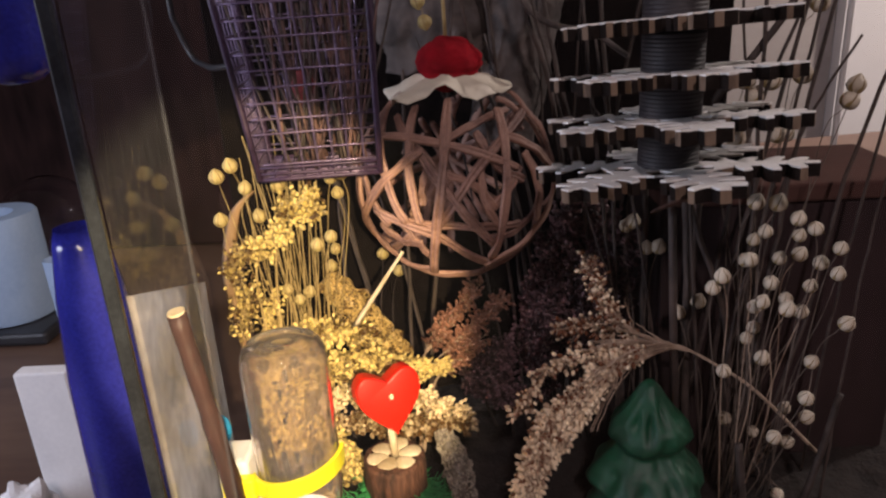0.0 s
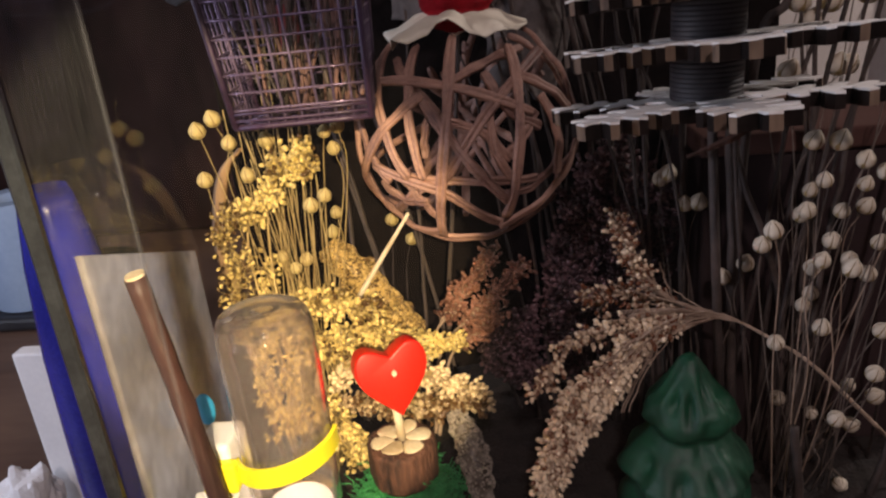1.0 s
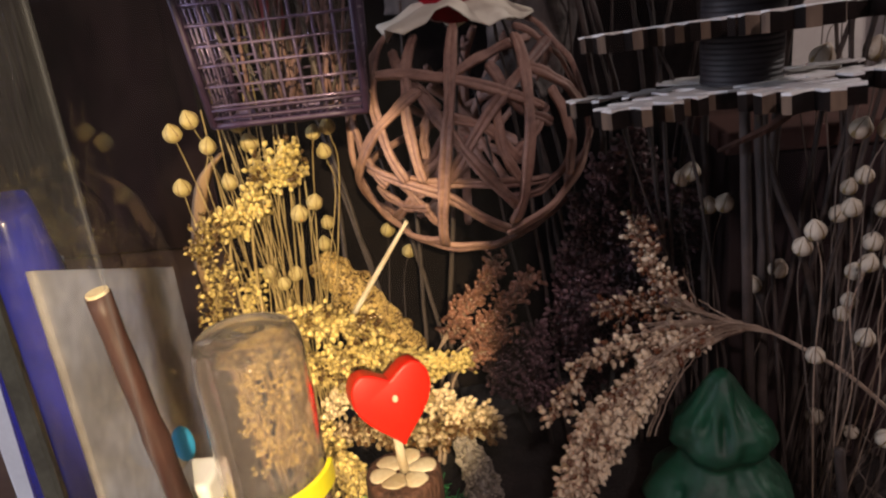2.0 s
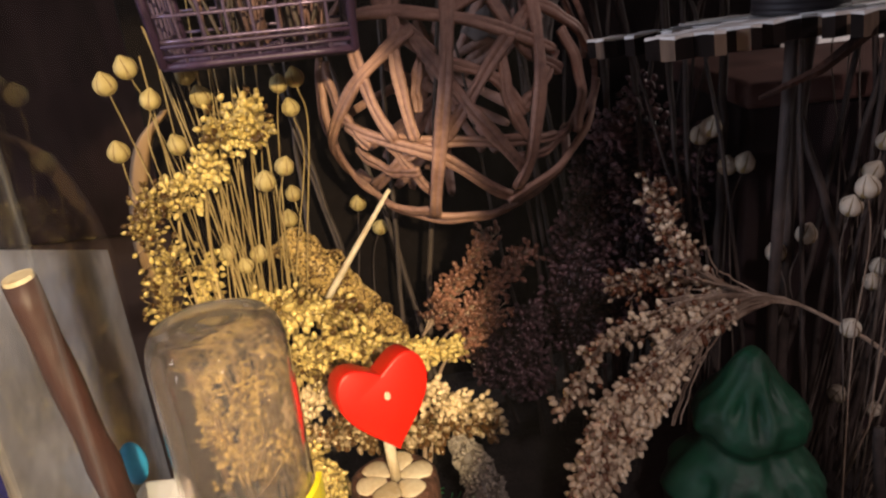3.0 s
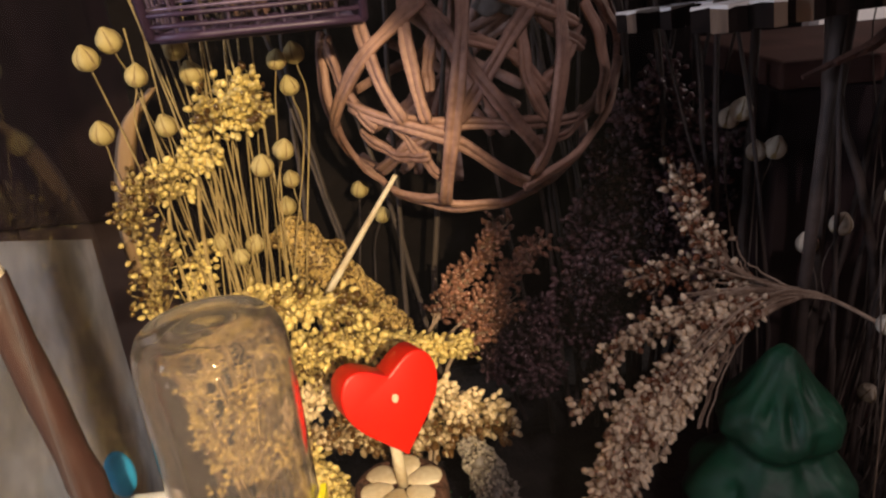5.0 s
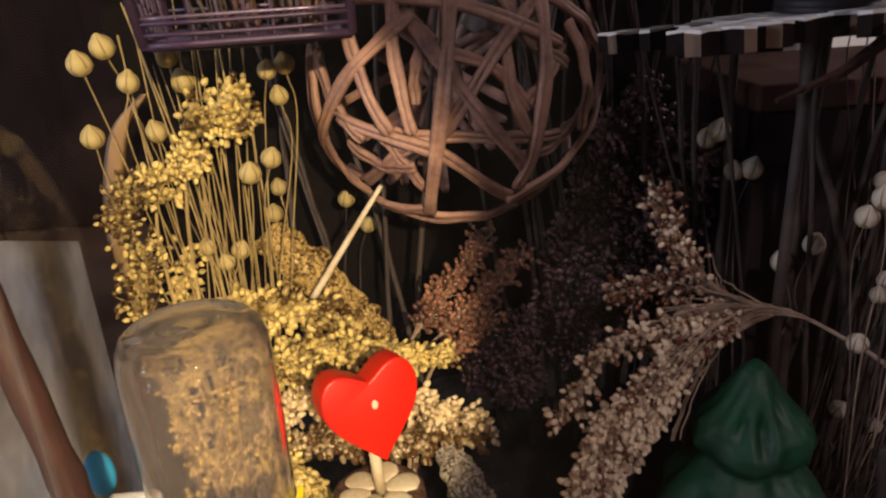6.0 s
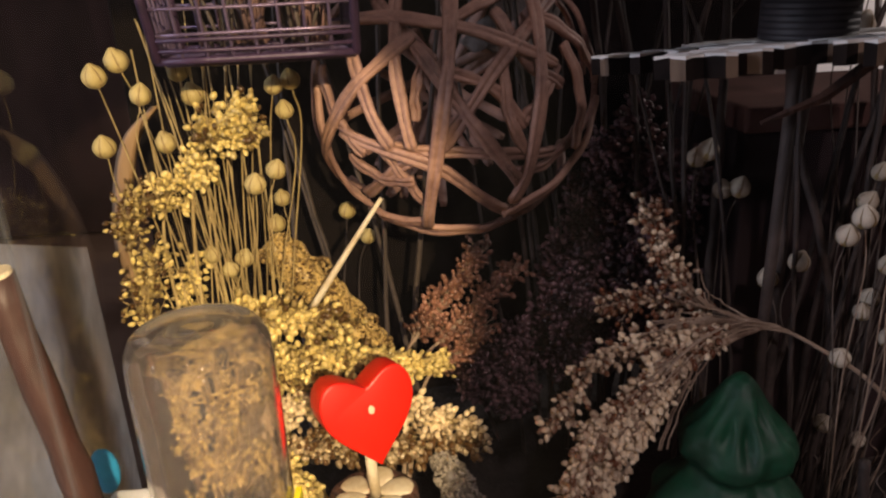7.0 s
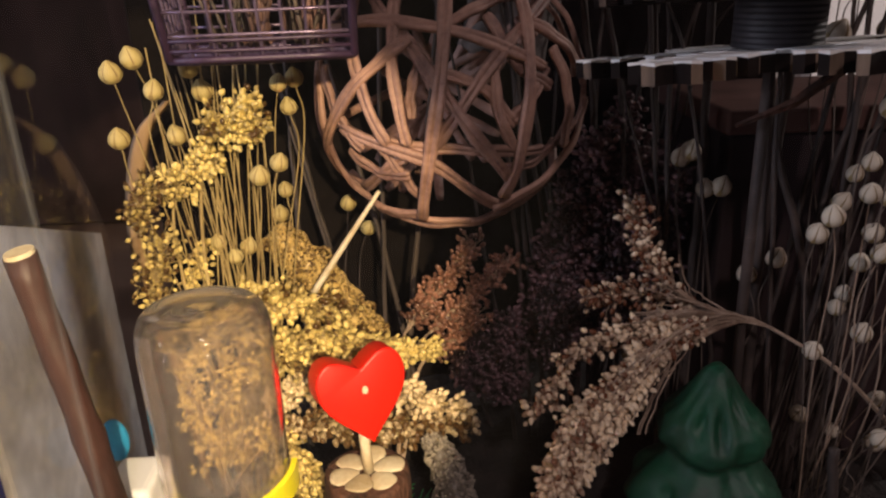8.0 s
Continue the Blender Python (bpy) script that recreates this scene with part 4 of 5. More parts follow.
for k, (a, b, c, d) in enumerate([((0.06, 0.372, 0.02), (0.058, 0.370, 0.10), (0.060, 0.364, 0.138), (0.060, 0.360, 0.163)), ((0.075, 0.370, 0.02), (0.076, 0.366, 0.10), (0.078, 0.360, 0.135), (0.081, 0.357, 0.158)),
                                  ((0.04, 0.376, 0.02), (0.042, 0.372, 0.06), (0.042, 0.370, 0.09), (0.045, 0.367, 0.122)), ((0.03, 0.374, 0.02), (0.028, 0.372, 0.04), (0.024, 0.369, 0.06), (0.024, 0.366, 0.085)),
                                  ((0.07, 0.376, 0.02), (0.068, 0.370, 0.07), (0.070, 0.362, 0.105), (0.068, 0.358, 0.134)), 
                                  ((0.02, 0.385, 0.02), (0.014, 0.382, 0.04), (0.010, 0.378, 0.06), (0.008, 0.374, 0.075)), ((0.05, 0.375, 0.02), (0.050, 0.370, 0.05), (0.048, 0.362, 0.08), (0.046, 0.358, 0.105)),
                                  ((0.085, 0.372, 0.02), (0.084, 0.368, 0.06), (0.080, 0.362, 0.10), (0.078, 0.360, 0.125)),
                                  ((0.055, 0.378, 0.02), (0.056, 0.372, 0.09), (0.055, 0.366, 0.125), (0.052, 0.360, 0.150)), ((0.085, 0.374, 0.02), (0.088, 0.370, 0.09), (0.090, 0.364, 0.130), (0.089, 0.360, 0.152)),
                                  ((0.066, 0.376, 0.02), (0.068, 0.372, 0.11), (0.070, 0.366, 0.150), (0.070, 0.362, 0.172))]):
    millet([a, b, c, d], 0.019, 0.95, 74, 12, 0.00115, GRAIN_SHADED, STALK_GREY, DUSK, 0.1, 0.3)


# ---- foxtail cobs ----
def foxtail(path, r, count, grain, label):
    line = smooth_path(path, 40)
    radii = [r * math.sin(math.pi * (0.08 + 0.84 * k / 39)) ** 0.45 * (1 + 0.08 * math.sin(k * 1.1)) for k in range(40)]
    ob = ob_mesh("foxtail_cob", *tube(line, [0.74 * q for q in radii], 14), grain)
    tagged(ob, label, "foxtail millet", "foxtail cobs")
    spots = []
    lumps = [(rnd(0, 1), Vector((rnd(-1, 1), rnd(-1, 1), rnd(-1, 1))).normalized()) for _ in range(46)]
    for k in range(count):
        u = rnd(0.0, 1.0)
        i = min(38, int(u * 39))
        p, d = line[i].lerp(line[i + 1], u * 39 - i), (line[i + 1] - line[i]).normalized()
        o = Vector((rnd(-1, 1), rnd(-1, 1), rnd(-1, 1)))
        o = (o - d * o.dot(d)).normalized()
        bulge = max(math.exp(-((u - lu) * 14) ** 2) * max(0, o.dot(lo)) ** 3 for lu, lo in lumps)
        spots.append((p + o * radii[i] * (0.83 + 0.40 * bulge), o, 0.00066 * rnd(0.8, 1.2), 0.00075))
    g = grains_mesh("kernel", spots, grain, ob, "", ICO1)
    g["kind"] = "stuff"


foxtail([(-0.0715, 0.362, 0.1355), (-0.062, 0.361, 0.124), (-0.051, 0.360, 0.1105), (-0.042, 0.360, 0.0965), (-0.031, 0.360, 0.084)], 0.0092, 3000, COB, "thick golden foxtail millet cob, lumpy and dense")
foxtail([(-0.012, 0.318, 0.064), (-0.006, 0.308, 0.055), (-0.002, 0.300, 0.044), (0.000, 0.296, 0.026)], 0.0070, 1500, COB_GREY, "greyish foxtail millet cob beside the log")

peg = tubes_mesh("straw_peg", [(smooth_path([(-0.0265, 0.345, 0.1550), (-0.041, 0.345, 0.1345), (-0.056, 0.345, 0.1130)], 10), [0.0008 + 0.00007 * k for k in range(10)], 9)], CREAM)
tagged(peg, "pale straw peg stuck up into the willow ball", "peg")

# ---- snowflake tree ----
FLAKE_AT = Vector((0.0900, 0.286, 0))
from mathutils import geometry


def flake_outline(r):
    """One sixth of the outline: an arm with two pairs of side spurs, repeated six times."""
    half = [(0.40, 0.135), (0.47, 0.060), (0.50, 0.155), (0.55, 0.205), (0.60, 0.185), (0.585, 0.135), (0.575, 0.055), (0.64, 0.050), (0.67, 0.150), (0.725, 0.205), (0.775, 0.190), (0.76, 0.130), (0.735, 0.045), (0.80, 0.042),
            (0.83, 0.115), (0.885, 0.160), (0.93, 0.140), (0.905, 0.085), (0.89, 0.038), (0.955, 0.036), (1.0, 0.03)]
    pts = []
    for k in range(6):
        a = math.pi / 3 * k
        c, s = math.cos(a), math.sin(a)
        half = [(x, y * 1.18) for x, y in half] if k == 0 else half
        arm = [(0.45 * math.cos(-math.pi / 6), 0.45 * math.sin(-math.pi / 6))] + [(x, -y) for x, y in half] + [(x, y) for x, y in half[::-1]]
        pts += [(r * (c * x - s * y), r * (s * x + c * y)) for x, y in arm]
    return pts


def snowflake(parent, r, z, turn, thick=0.0054):
    outer = flake_outline(r)
    holes = []
    for k in range(6):
        a = math.pi / 3 * k
        c, s = math.cos(a + math.pi / 6), math.sin(a + math.pi / 6)
        holes.append([(r * (c * x - s * y), r * (s * x + c * y)) for x, y in ((0.235, 0.0), (0.325, 0.105), (0.415, 0.0), (0.325, -0.105))])
    flat = outer + [p for h in holes for p in h]
    tris = geometry.tessellate_polygon([[Vector((x, y, 0)) for x, y in outer]] + [[Vector((x, y, 0)) for x, y in h] for h in holes])
    n = len(flat)
    verts = [(x, y, thick) for x, y in flat] + [(x, y, 0) for x, y in flat] + [(x * 1.002, y * 1.002, thick * (0.88 + 0.05 * math.sin(900 * x + 700 * y))) for x, y in flat]
    faces, slots = [], []
    for t in tris:
        a, b, c = [Vector(flat[i]) for i in t]
        t = tuple(t) if (b - a).cross(c - a) > 0 else tuple(t)[::-1]
        faces += [t, tuple(i + n for i in t[::-1])]
        slots += [0, 1]
    loops, o = [list(range(len(outer)))], len(outer)
    for h in holes:
        loops.append(list(range(o, o + len(h))))
        o += len(h)
    for l, ids in enumerate(loops):
        for i, k in enumerate(ids):
            k2 = ids[(i + 1) % len(ids)]
            faces += [(k, k + 2 * n, k2 + 2 * n, k2), (k + 2 * n, k + n, k2 + n, k2 + 2 * n)]
            slots.append(0)
            slots.append(2 if l == 0 and i % 43 % 5 == 1 else 1)
    ob = ob_mesh("snowflake", verts, faces, WHITE_PAINT, parent, "white-topped plywood snowflake with burnt edges", False, [WHITE_PAINT, BURNT, BURNT_LIGHT], slots)
    ob.matrix_local = pose(0, 0, z, 0, 0.8 * math.cos(9 * turn), math.degrees(turn))
    return ob


def snowflake_tree():
    z0 = 0.018
    root = empty("snowflake_tree", (FLAKE_AT.x, FLAKE_AT.y, z0), "stack of plywood snowflakes on dark spools, a table tree", "ornament")
    v, f = tube([(0.028, 0.049, 0), (0.018, 0.036, 0.09), (0.006, 0.014, 0.186)], [0.0022, 0.0020, 0.0018], 14)
    ob_mesh("pole", v, f, STALK_GREY, root, "rough grey wooden pole")
    brace = ob_mesh("brace", *tube([Vector(q) - Vector((FLAKE_AT.x, FLAKE_AT.y, z0)) for q in ((0.088, 0.301, 0.1835), (0.104, 0.298, 0.1905), (0.124, 0.295, 0.2065))], [0.0014, 0.0034, 0.0046], 6, 0.5), BARK, root, "rough brown wooden brace", False)
    for k, (z, r) in enumerate(((0.2032, 0.0560), (0.2232, 0.0525), (0.2410, 0.0485), (0.2612, 0.0450))):
        flake = snowflake(root, r, z - z0, (0.60, 0.50, 0.66, 0.56)[k])
        flake.matrix_local = Matrix.Translation((0, 0, z - z0)) @ pose(0, 0, 0, -4.8, (-2.6, -2.0, -1.8, -2.4)[k], 0) @ pose(0, 0, 0, 0, 0, math.degrees((0.60, 0.50, 0.66, 0.56)[k]))
        lo, hi = z + 0.0055 - z0, z + 0.0199 - z0
        prof = [(0.004, lo)]
        for i in range(9):
            zz = lo + (hi - lo) * (i + 0.5) / 9
            prof += [(0.0120, zz - 0.0008), (0.01212, zz - 0.0003), (0.01212, zz + 0.0003), (0.0120, zz + 0.0008)]
        prof.append((0.004, hi))
        v, f = lathe(prof, 36)
        ob_mesh("spool", v, f, SPOOL, root, "dark ridged spool")


snowflake_tree()


# ---- green tree figure ----
def green_tree():
    prof = [(0.0002, 0.0985), (0.0030, 0.0978), (0.0052, 0.0955), (0.0072, 0.0920), (0.0094, 0.0880), (0.0122, 0.0840), (0.0154, 0.0800), (0.0182, 0.0765), (0.0196, 0.0725), (0.0196, 0.0690), (0.0182, 0.0668),
            (0.0160, 0.0652), (0.0158, 0.0635), (0.0178, 0.0605), (0.0215, 0.0565), (0.0248, 0.0520), (0.0272, 0.0475), (0.0278, 0.0440), (0.0262, 0.0415), (0.0228, 0.0400), (0.0222, 0.0375), (0.0255, 0.0330), (0.0290, 0.0280), (0.0300, 0.0230), (0.0285, 0.0180)]

    def wob(r, z, a):
        fold = 0.02 * math.sin(6 * a + 25 * z) + 0.02 * math.sin(9 * a - 40 * z + 1) + 0.05 * noise.noise(Vector((4 * math.cos(a), 4 * math.sin(a), z * 130)))
        for sa, sz, deep in ((-2.25, 0.082, 0.30), (-1.75, 0.081, 0.34), (-1.25, 0.087, 0.36), (-2.6, 0.050, 0.16), (-1.9, 0.049, 0.18), (-1.3, 0.052, 0.16), (-0.7, 0.080, 0.16)):
            da = (a - sa + math.pi) % (2 * math.pi) - math.pi
            fold -= deep * math.exp(-(da / 0.13) ** 2 - ((z - sz) / 0.0055) ** 2)
        n = noise.noise(Vector((1.6 * math.cos(a), 1.6 * math.sin(a), z * 60)))
        return r * (1 + fold * min(1, r / 0.015) + 0.16 * n), z - 0.0012 * math.sin(3 * a + 1) * min(1, r / 0.02)

    fine = []
    for k in range(len(prof) - 1):
        for s in range(3):
            t = s / 3
            fine.append((prof[k][0] * (1 - t) + prof[k + 1][0] * t, prof[k][1] * (1 - t) + prof[k + 1][1] * t))
    fine.append(prof[-1])
    v, f = lathe(fine[::-1], 72, wob)
    ob = ob_mesh("tree_figure", v, f, GREEN)
    ob.location = (0.0915, 0.301, 0)
    tagged(ob, "glossy dark green moulded fir tree figure", "figure")


green_tree()


# ---- wire basket ----
def basket():
    root = empty("wire_basket", (0, 0, 0), "tapered purple wire basket holding dry stalks", "basket")
    lo = [Vector((-0.0785, 0.288, 0.2105)), Vector((-0.0285, 0.2925, 0.2105)), Vector((-0.034, 0.336, 0.2105)), Vector((-0.084, 0.331, 0.2105))]
    hi = [Vector((-0.0875, 0.281, 0.300)), Vector((-0.0265, 0.2865, 0.300)), Vector((-0.031, 0.345, 0.300)), Vector((-0.094, 0.339, 0.300))]

    def rod(name, a, b, r, mat, sides=8):
        bend = Vector((rnd(-1, 1), rnd(-1, 1), rnd(-1, 1))) * (0.0004 if r < 0.001 else 0)
        v, f = tube(smooth_path([a, a.lerp(b, 0.5) + bend, b], 5), r, sides)
        return ob_mesh(name, v, f, mat, root)

    for k in range(4):
        rod("post", lo[k], hi[k], 0.0013, PURPLE, 10)
        rod("bottom_rail", lo[k], lo[(k + 1) % 4], 0.0010, PURPLE, 10)
        rod("top_rail", hi[k], hi[(k + 1) % 4], 0.0020, PURPLE, 10)
    for k in range(4):
        a0, b0, a1, b1 = lo[k], lo[(k + 1) % 4], hi[k], hi[(k + 1) % 4]
        n = 8
        for i in range(1, n):
            rod("wire", a0.lerp(b0, i / n), a1.lerp(b1, i / n), 0.00048, PURPLE_WIRE, 6)
        m = 14
        for j in range(1, m):
            rod("wire", a0.lerp(a1, j / m), b0.lerp(b1, j / m), 0.00048, PURPLE_WIRE, 6)
    for i in range(1, 9):
        rod("wire", lo[0].lerp(lo[1], i / 9), lo[3].lerp(lo[2], i / 9), 0.00048, PURPLE_WIRE, 6)
        rod("wire", lo[0].lerp(lo[3], i / 9), lo[1].lerp(lo[2], i / 9), 0.00048, PURPLE_WIRE, 6)
    for dz, dy in ((0.0026, -0.0006), (0.0052, -0.0009), (-0.0012, 0.0045), (-0.0012, 0.0090)):
        rod("front_wire", lo[0] + Vector((0.0005, dy, dz)), lo[1] + Vector((-0.0005, dy, dz)), 0.0006, PURPLE, 8)
    hook = [(-0.093, 0.296, 0.2565), (-0.104, 0.318, 0.2560), (-0.113, 0.330, 0.2590), (-0.118, 0.331, 0.272), (-0.119, 0.330, 0.284), (-0.117, 0.329, 0.345)]
    ob_mesh("hanger", *tube(smooth_path([(-0.0828, 0.284, 0.258)] + hook, 26), 0.0013, 8), BLACK, root, "black bent wire hanger")
    for k in range(56):
        p = Vector((rnd(-0.072, -0.036), rnd(0.297, 0.328), 0.2125))
        q = p + Vector((rnd(-0.022, 0.028), rnd(-0.012, 0.014), rnd(0.06, 0.11)))
        ob = tubes_mesh("basket_stalk", [(smooth_path([p, p.lerp(q, 0.5) + Vector((rnd(-0.003, 0.003), 0, 0)), q], 8), rnd(0.0004, 0.0008), 6)], random.choice((BASKET_STALK, BASKET_STALK, BASKET_STALK, STALK_GREY)))
        tagged(ob, "thin brown dry stalk standing in the wire basket", "stalk", "stalks in the basket")
    v, f = ico(3)
    out = [(p[0] * 0.0055, p[1] * 0.004, p[2] * 0.009 * (1 + 0.2 * noise.noise(Vector(p) * 3))) for p in v]
    ob = ob_mesh("red_bud", out, f.tolist(), DULL_RED)
    ob.location = (-0.062, 0.318, 0.243)
    tagged(ob, "faded red dried flower head in the basket", "flower head")


basket()


# ---- leaf strip, twigs and bark ----
def leaf_strip(pts, wide, label):
    line = smooth_path(pts, 24)
    verts, faces = [], []
    for k, p in enumerate(line):
        w = wide * math.sin(math.pi * (0.12 + 0.82 * k / 23)) ** 0.6
        tw = 0.4 * math.sin(k * 0.25)
        side = Vector((math.cos(tw), -math.sin(tw) - 0.3, 0.1)).normalized()
        for s, h in ((-1, 0), (-0.4, 0.0008), (0.4, 0.0008), (1, 0), (0.4, 0.0003), (-0.4, 0.0003)):
            verts.append(p + side * w * s + Vector((0, -h, 0)))
    for k in range(23):
        for s in range(6):
            s2 = (s + 1) % 6
            faces.append((k * 6 + s, k * 6 + s2, (k + 1) * 6 + s2, (k + 1) * 6 + s))
    tagged(ob_mesh("dry_leaf", verts, faces, LEAF), label, "leaf")


leaf_strip([(-0.112, 0.350, 0.02), (-0.119, 0.347, 0.117), (-0.119, 0.345, 0.145), (-0.111, 0.345, 0.178), (-0.099, 0.343, 0.192)], 0.0042, "long brown dry leaf standing behind the golden flax")


def twig(pts, r0, r1, label="thin grey-brown dry twig", mat=STALK_GREY, group="dry twigs", n=22):
    line = smooth_path(pts, n)
    line = [p + Vector((noise.noise(p * 90), noise.noise(p * 90 + Vector((5, 0, 0))), 0)) * 0.0009 for p in line]
    v, f = tube(line, [r0 + (r1 - r0) * k / (n - 1) for k in range(n)], 8)
    return tagged(ob_mesh("twig", v, f, mat), label, "twig", group)


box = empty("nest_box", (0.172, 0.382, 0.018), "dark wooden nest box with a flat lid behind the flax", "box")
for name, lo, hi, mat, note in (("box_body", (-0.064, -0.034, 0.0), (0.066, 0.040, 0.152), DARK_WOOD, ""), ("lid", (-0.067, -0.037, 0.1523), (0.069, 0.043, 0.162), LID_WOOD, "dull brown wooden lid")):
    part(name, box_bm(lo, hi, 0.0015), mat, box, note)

twig([(0.121, 0.332, 0.018), (0.117, 0.331, 0.108), (0.113, 0.330, 0.176), (0.108, 0.332, 0.25)], 0.0023, 0.0017, "thick grey dry stalk behind the flax")
twig([(0.142, 0.331, 0.018), (0.138, 0.330, 0.105), (0.118, 0.330, 0.167), (0.108, 0.335, 0.22)], 0.0017, 0.0012, "grey dry stalk behind the flax")
twig([(0.096, 0.372, 0.018), (0.088, 0.370, 0.12), (0.086, 0.370, 0.179), (0.078, 0.375, 0.28)], 0.0013, 0.0010)
twig([(0.102, 0.352, 0.018), (0.100, 0.352, 0.12), (0.098, 0.350, 0.187), (0.094, 0.352, 0.30)], 0.0020, 0.0014)
twig([(0.170, 0.302, 0.018), (0.173, 0.300, 0.03), (0.183, 0.300, 0.087)], 0.0022, 0.0016, "short cut twig with a pale end")
twig([(0.138, 0.290, 0.018), (0.136, 0.290, 0.037), (0.132, 0.290, 0.068)], 0.0022, 0.0018, "short cut twig with a pale end")
twig([(0.182, 0.304, 0.018), (0.184, 0.303, 0.10), (0.186, 0.302, 0.16), (0.190, 0.300, 0.205)], 0.0007, 0.0005, "long thin upright dry stem")
for k in range(26):
    x = rnd(0.03, 0.20)
    y = rnd(0.365, 0.415) if x < 0.085 else rnd(0.322, 0.336)
    lean = rnd(-0.06, 0.05)
    twig([(x, y, 0.018), (x + lean * 0.3 + rnd(-0.006, 0.006), y, 0.11), (x + lean * 0.7, y, 0.20), (x + lean * 1.2, y - 0.01, rnd(0.22, 0.34))], rnd(0.0006, 0.0014), rnd(0.0004, 0.0009))
for k in range(6):
    x = rnd(-0.10, 0.03)
    y = rnd(0.385, 0.402)
    lean = rnd(-0.05, 0.05)
    twig([(x, y, 0.018), (x + lean * 0.3, y, 0.11), (x + lean * 0.7, y, 0.20), (x + lean, y - 0.01, rnd(0.22, 0.34))], rnd(0.0008, 0.0016), rnd(0.0005, 0.0010))
twig([(0.030, 0.375, 0.292), (0.044, 0.366, 0.268), (0.056, 0.360, 0.261), (0.070, 0.345, 0.258), (0.083, 0.330, 0.248)], 0.0018, 0.0012, "pale grey curved twig", BARK_GREY)
twig([(0.045, 0.37, 0.31), (0.050, 0.365, 0.27), (0.056, 0.36, 0.235), (0.068, 0.355, 0.18), (0.072, 0.36, 0.10), (0.07, 0.37, 0.02)], 0.0012, 0.0012)
twig([(0.032, 0.38, 0.31), (0.042, 0.375, 0.27), (0.054, 0.37, 0.225), (0.062, 0.37, 0.15), (0.066, 0.38, 0.02)], 0.0015, 0.0012)
twig([(0.164, 0.332, 0.284), (0.150, 0.332, 0.259), (0.133, 0.334, 0.234), (0.122, 0.336, 0.205), (0.116, 0.336, 0.02)], 0.0016, 0.0020)


def bark_slab(at, size, turn, label):
    bm = bmesh.new()
    bmesh.ops.create_grid(bm, x_segments=26, y_segments=40, size=0.5)
    bmesh.ops.solidify(bm, geom=list(bm.faces), thickness=0.16)
    for v in bm.verts:
        c = v.co.copy()
        edge = 1 + 0.12 * noise.noise(Vector((c.y * 6, 3, 0))) + 0.05 * noise.noise(Vector((c.y * 22, 8, 0)))
        v.co = Vector((c.x * edge * size[0], c.y * size[1] * (1 + 0.08 * noise.noise(Vector((c.x * 7, 0, 4)))), c.z * size[2] / 0.16 - 1.1 * size[0] * c.x * c.x + 0.12 * size[0] * noise.noise(Vector((c.x * 5, c.y * 9, 1)))))
    ob = part("bark_piece", bm, BARK_GREY, None, "", True)
    ob.matrix_world = pose(*at, *turn)
    tagged(ob, label, "bark")


bark_slab((0.044, 0.408, 0.255), (0.040, 0.12, 0.006), (84, 14, 4), "upright slab of rough grey bark at the back")
bark_slab((-0.002, 0.405, 0.285), (0.070, 0.09, 0.007), (88, -6, 8), "upright slab of rough grey bark at the back")
# ---- beyond the side pane ----
def outside_sheet():
    bm = box_bm((-0.0085, 0.030, 0.0), (-0.0060, 0.150, 0.178), 0.0006, 1)
    for v in bm.verts:
        a, b, z = v.co
        if z > 0.1:
            z = 0.186 - (b - 0.030) * 0.36
        v.co = tank_point(a, b, z - (0.058 if z < 0.05 else 0))
    ob = part("grey_card", bm, GREY_CARD)
    tagged(ob, "worn grey card leaning outside the tank's side pane", "card")


outside_sheet()


def tape_roll():
    v, f = lathe([(0.022, 0.0), (0.046, 0.001), (0.047, 0.004), (0.047, 0.116), (0.045, 0.119), (0.024, 0.119), (0.022, 0.116), (0.021, 0.02)], 48)
    ob = ob_mesh("paper_roll", v, f, PALE_BLUE)
    ob.location = (-0.515, 0.75, -0.044)
    ob.data.set_sharp_from_angle(angle=radians(40))
    tagged(ob, "pale blue hollow paper roll standing on a black stand", "roll")
    st = part("roll_stand", box_bm((-0.60, 0.69, -0.059), (-0.45, 0.81, -0.0445), 0.004), BLACK)
    tagged(st, "low black plastic stand under the paper roll", "stand")


tape_roll()


def cobalt_vase():
    v, f = lathe([(0.0180, -0.058), (0.0205, -0.055), (0.0205, 0.06), (0.0185, 0.120), (0.0150, 0.160), (0.0115, 0.184), (0.0095, 0.192), (0.0085, 0.184)], 40)
    ob = ob_mesh("blue_bottle", v, f, COBALT)
    ob.location = (-0.166, 0.297, 0)
    tagged(ob, "tall glossy cobalt blue bottle standing beside the tank", "bottle")


cobalt_vase()


def crumpled(at, size, name, label, seed):
    v, f = ico(4)
    out = []
    for p in v:
        d = Vector(p)
        r = 1 + 0.45 * noise.noise(d * 1.7 + Vector((seed, 0, 0))) + 0.16 * abs(noise.noise(d * 5 + Vector((0, seed, 0))))
        out.append((p[0] * r * size[0], p[1] * r * size[1], max(-0.8, p[2] * r) * size[2]))
    ob = ob_mesh(name, out, f.tolist(), TISSUE, smooth=False)
    ob.location = at
    tagged(ob, label, "tissue", "tissues on the table")


for k, (x, y) in enumerate(((-0.286, 0.375),)):
    crumpled((x, y, -0.034), (0.020, 0.014, 0.032), "crumpled_tissue", "crumpled white paper tissue lying on the table", k * 3.1)
carton = part("white_box", box_bm((-0.289, 0.400, -0.059), (-0.254, 0.412, 0.064), 0.0015), TISSUE)
tagged(carton, "narrow white cardboard box standing on the table", "box")

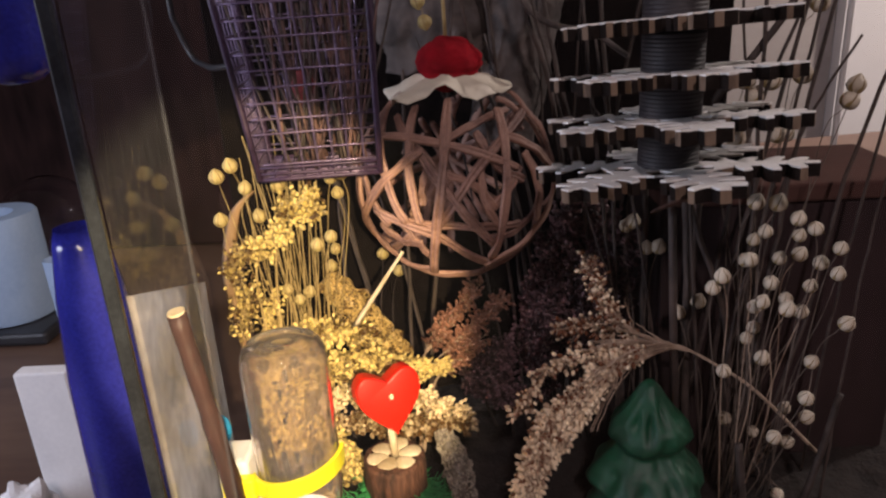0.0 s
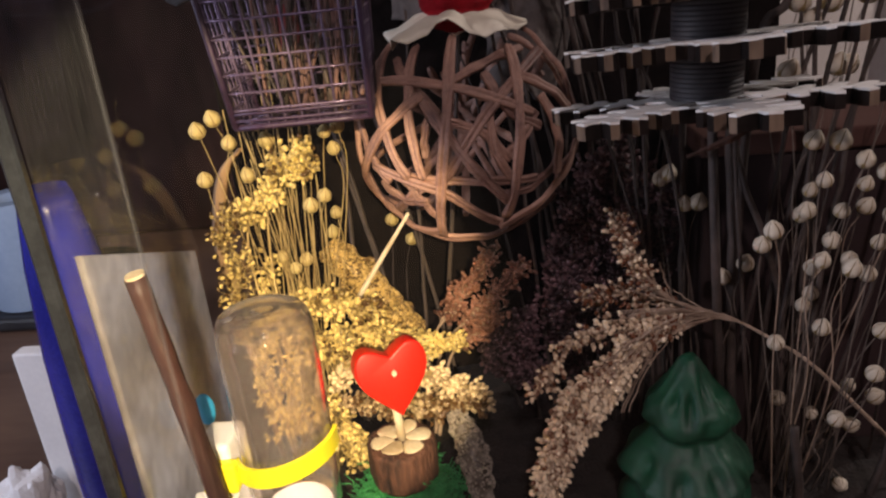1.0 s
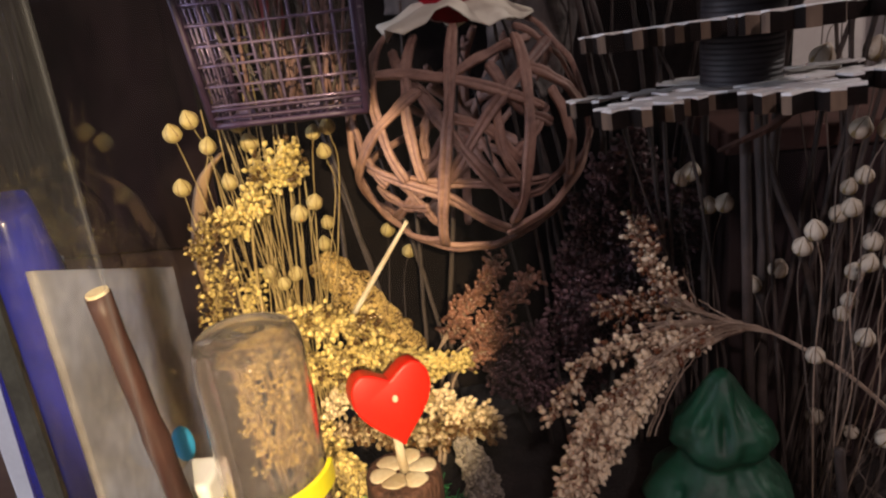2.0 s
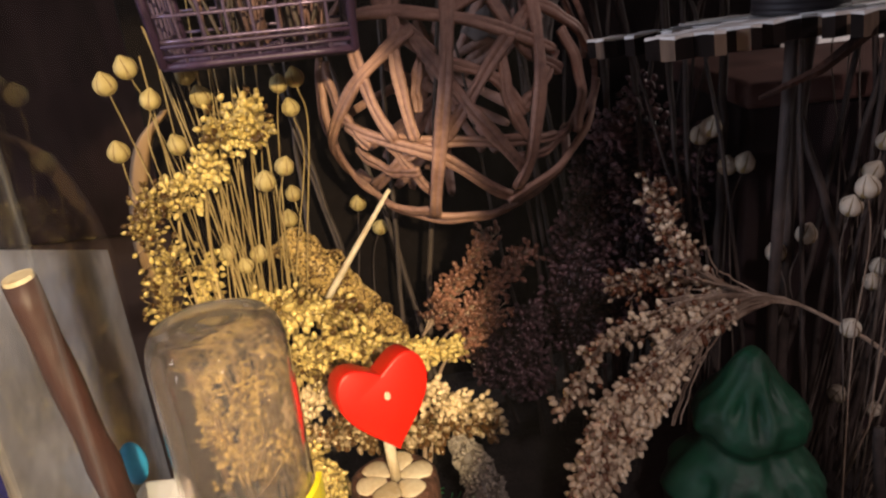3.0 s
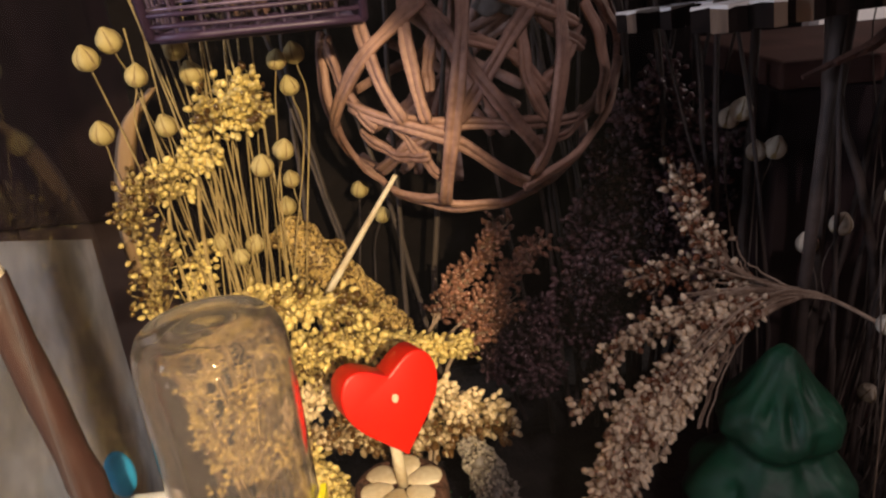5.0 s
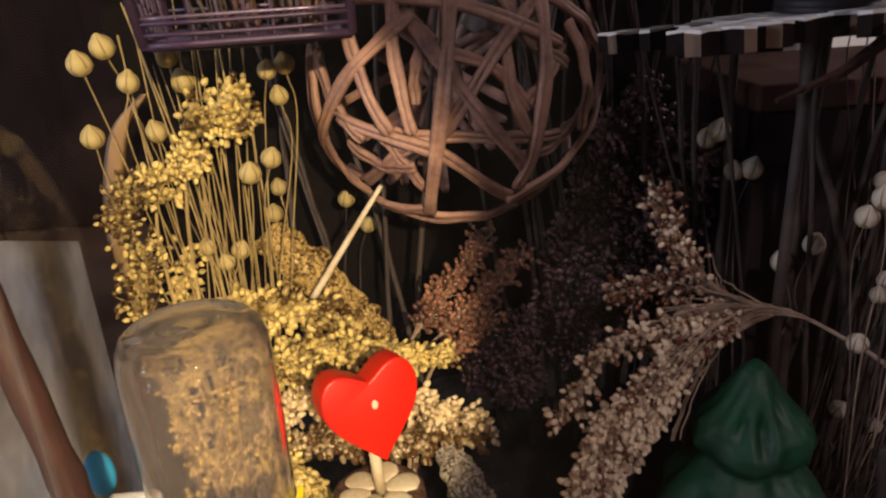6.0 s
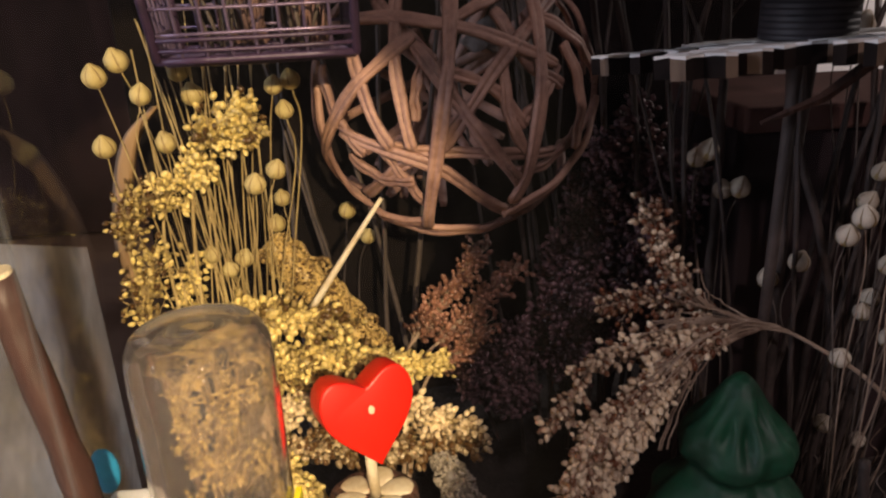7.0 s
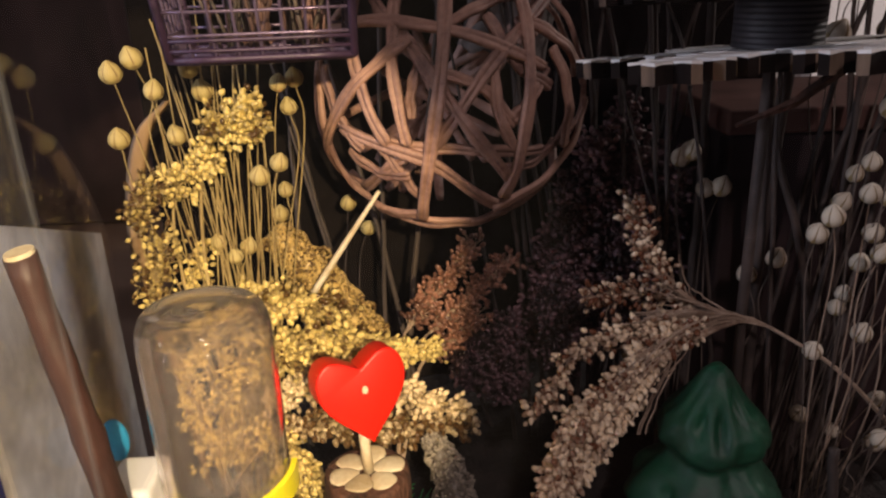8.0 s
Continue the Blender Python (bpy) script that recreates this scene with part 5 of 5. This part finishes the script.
def blue_handle():
    """A glossy blue grip hooked over the tank's side pane."""
    v, f = lathe([(0.002, 0.2605), (0.0075, 0.2615), (0.0112, 0.2650), (0.0125, 0.2710), (0.0125, 0.355), (0.0105, 0.3600), (0.004, 0.3620)], 40)
    ob = ob_mesh("blue_scoop", v, f, COBALT)
    ob.location = (-0.136, 0.232, 0)
    tagged(ob, "glossy cobalt blue plastic scoop hooked over the pane", "scoop")
    hook = part("hook", box_bm((0.008, -0.003, 0.3605), (0.034, 0.003, 0.3635), 0.0008), COBALT, ob)


blue_handle()

# ---- on the low cabinet and beside it ----
tin = part("red_tin", box_bm((0.284, 0.450, -0.0595), (0.360, 0.494, 0.074), 0.006, 3), RED_TIN)
tagged(tin, "dark red tin standing on the table beside the tank", "tin")
crate = part("green_box", box_bm((0.312, 0.535, 0.0875), (0.38, 0.585, 0.125), 0.004, 3), GREEN_CARD)
tagged(crate, "small green plastic box on the low cabinet", "box")


def glass_dome():
    """A clear dome-topped jar standing on the table behind the paper roll."""
    R = 0.062
    prof = [(R - 0.002, -0.056), (R, -0.050), (R, 0.0), (R, 0.0215)] + [(R * math.cos(a), 0.0215 + R * math.sin(a)) for a in [0.15 * k for k in range(1, 11)]]
    inner = [(max(0.0004, r - 0.0022), z - (0.0022 if z > 0.022 else 0)) for r, z in prof[::-1]]
    v, f = lathe(prof + inner, 56)
    ob = ob_mesh("glass_jar", v, f, JAR_GLASS)
    ob.location = (-0.530, 0.885, 0)
    ob.visible_shadow = False
    tagged(ob, "clear dome-topped glass jar standing on the table", "jar")


JAR_GLASS = glass("jar_glass", (0.90, 0.90, 0.94), 0.0, 1.30)
glass_dome()


def small_cup():
    v, f = lathe([(0.008, -0.058), (0.0095, -0.056), (0.0108, 0.00), (0.0120, 0.063), (0.0116, 0.0645), (0.0108, 0.063), (0.0098, 0.00), (0.0085, -0.050)], 40)
    ob = ob_mesh("pale_cup", v, f, PALE_BLUE)
    ob.location = (-0.3745, 0.62, 0)
    ob.data.set_sharp_from_angle(angle=radians(40))
    tagged(ob, "small pale grey-blue cup standing behind the jar", "cup")


small_cup()
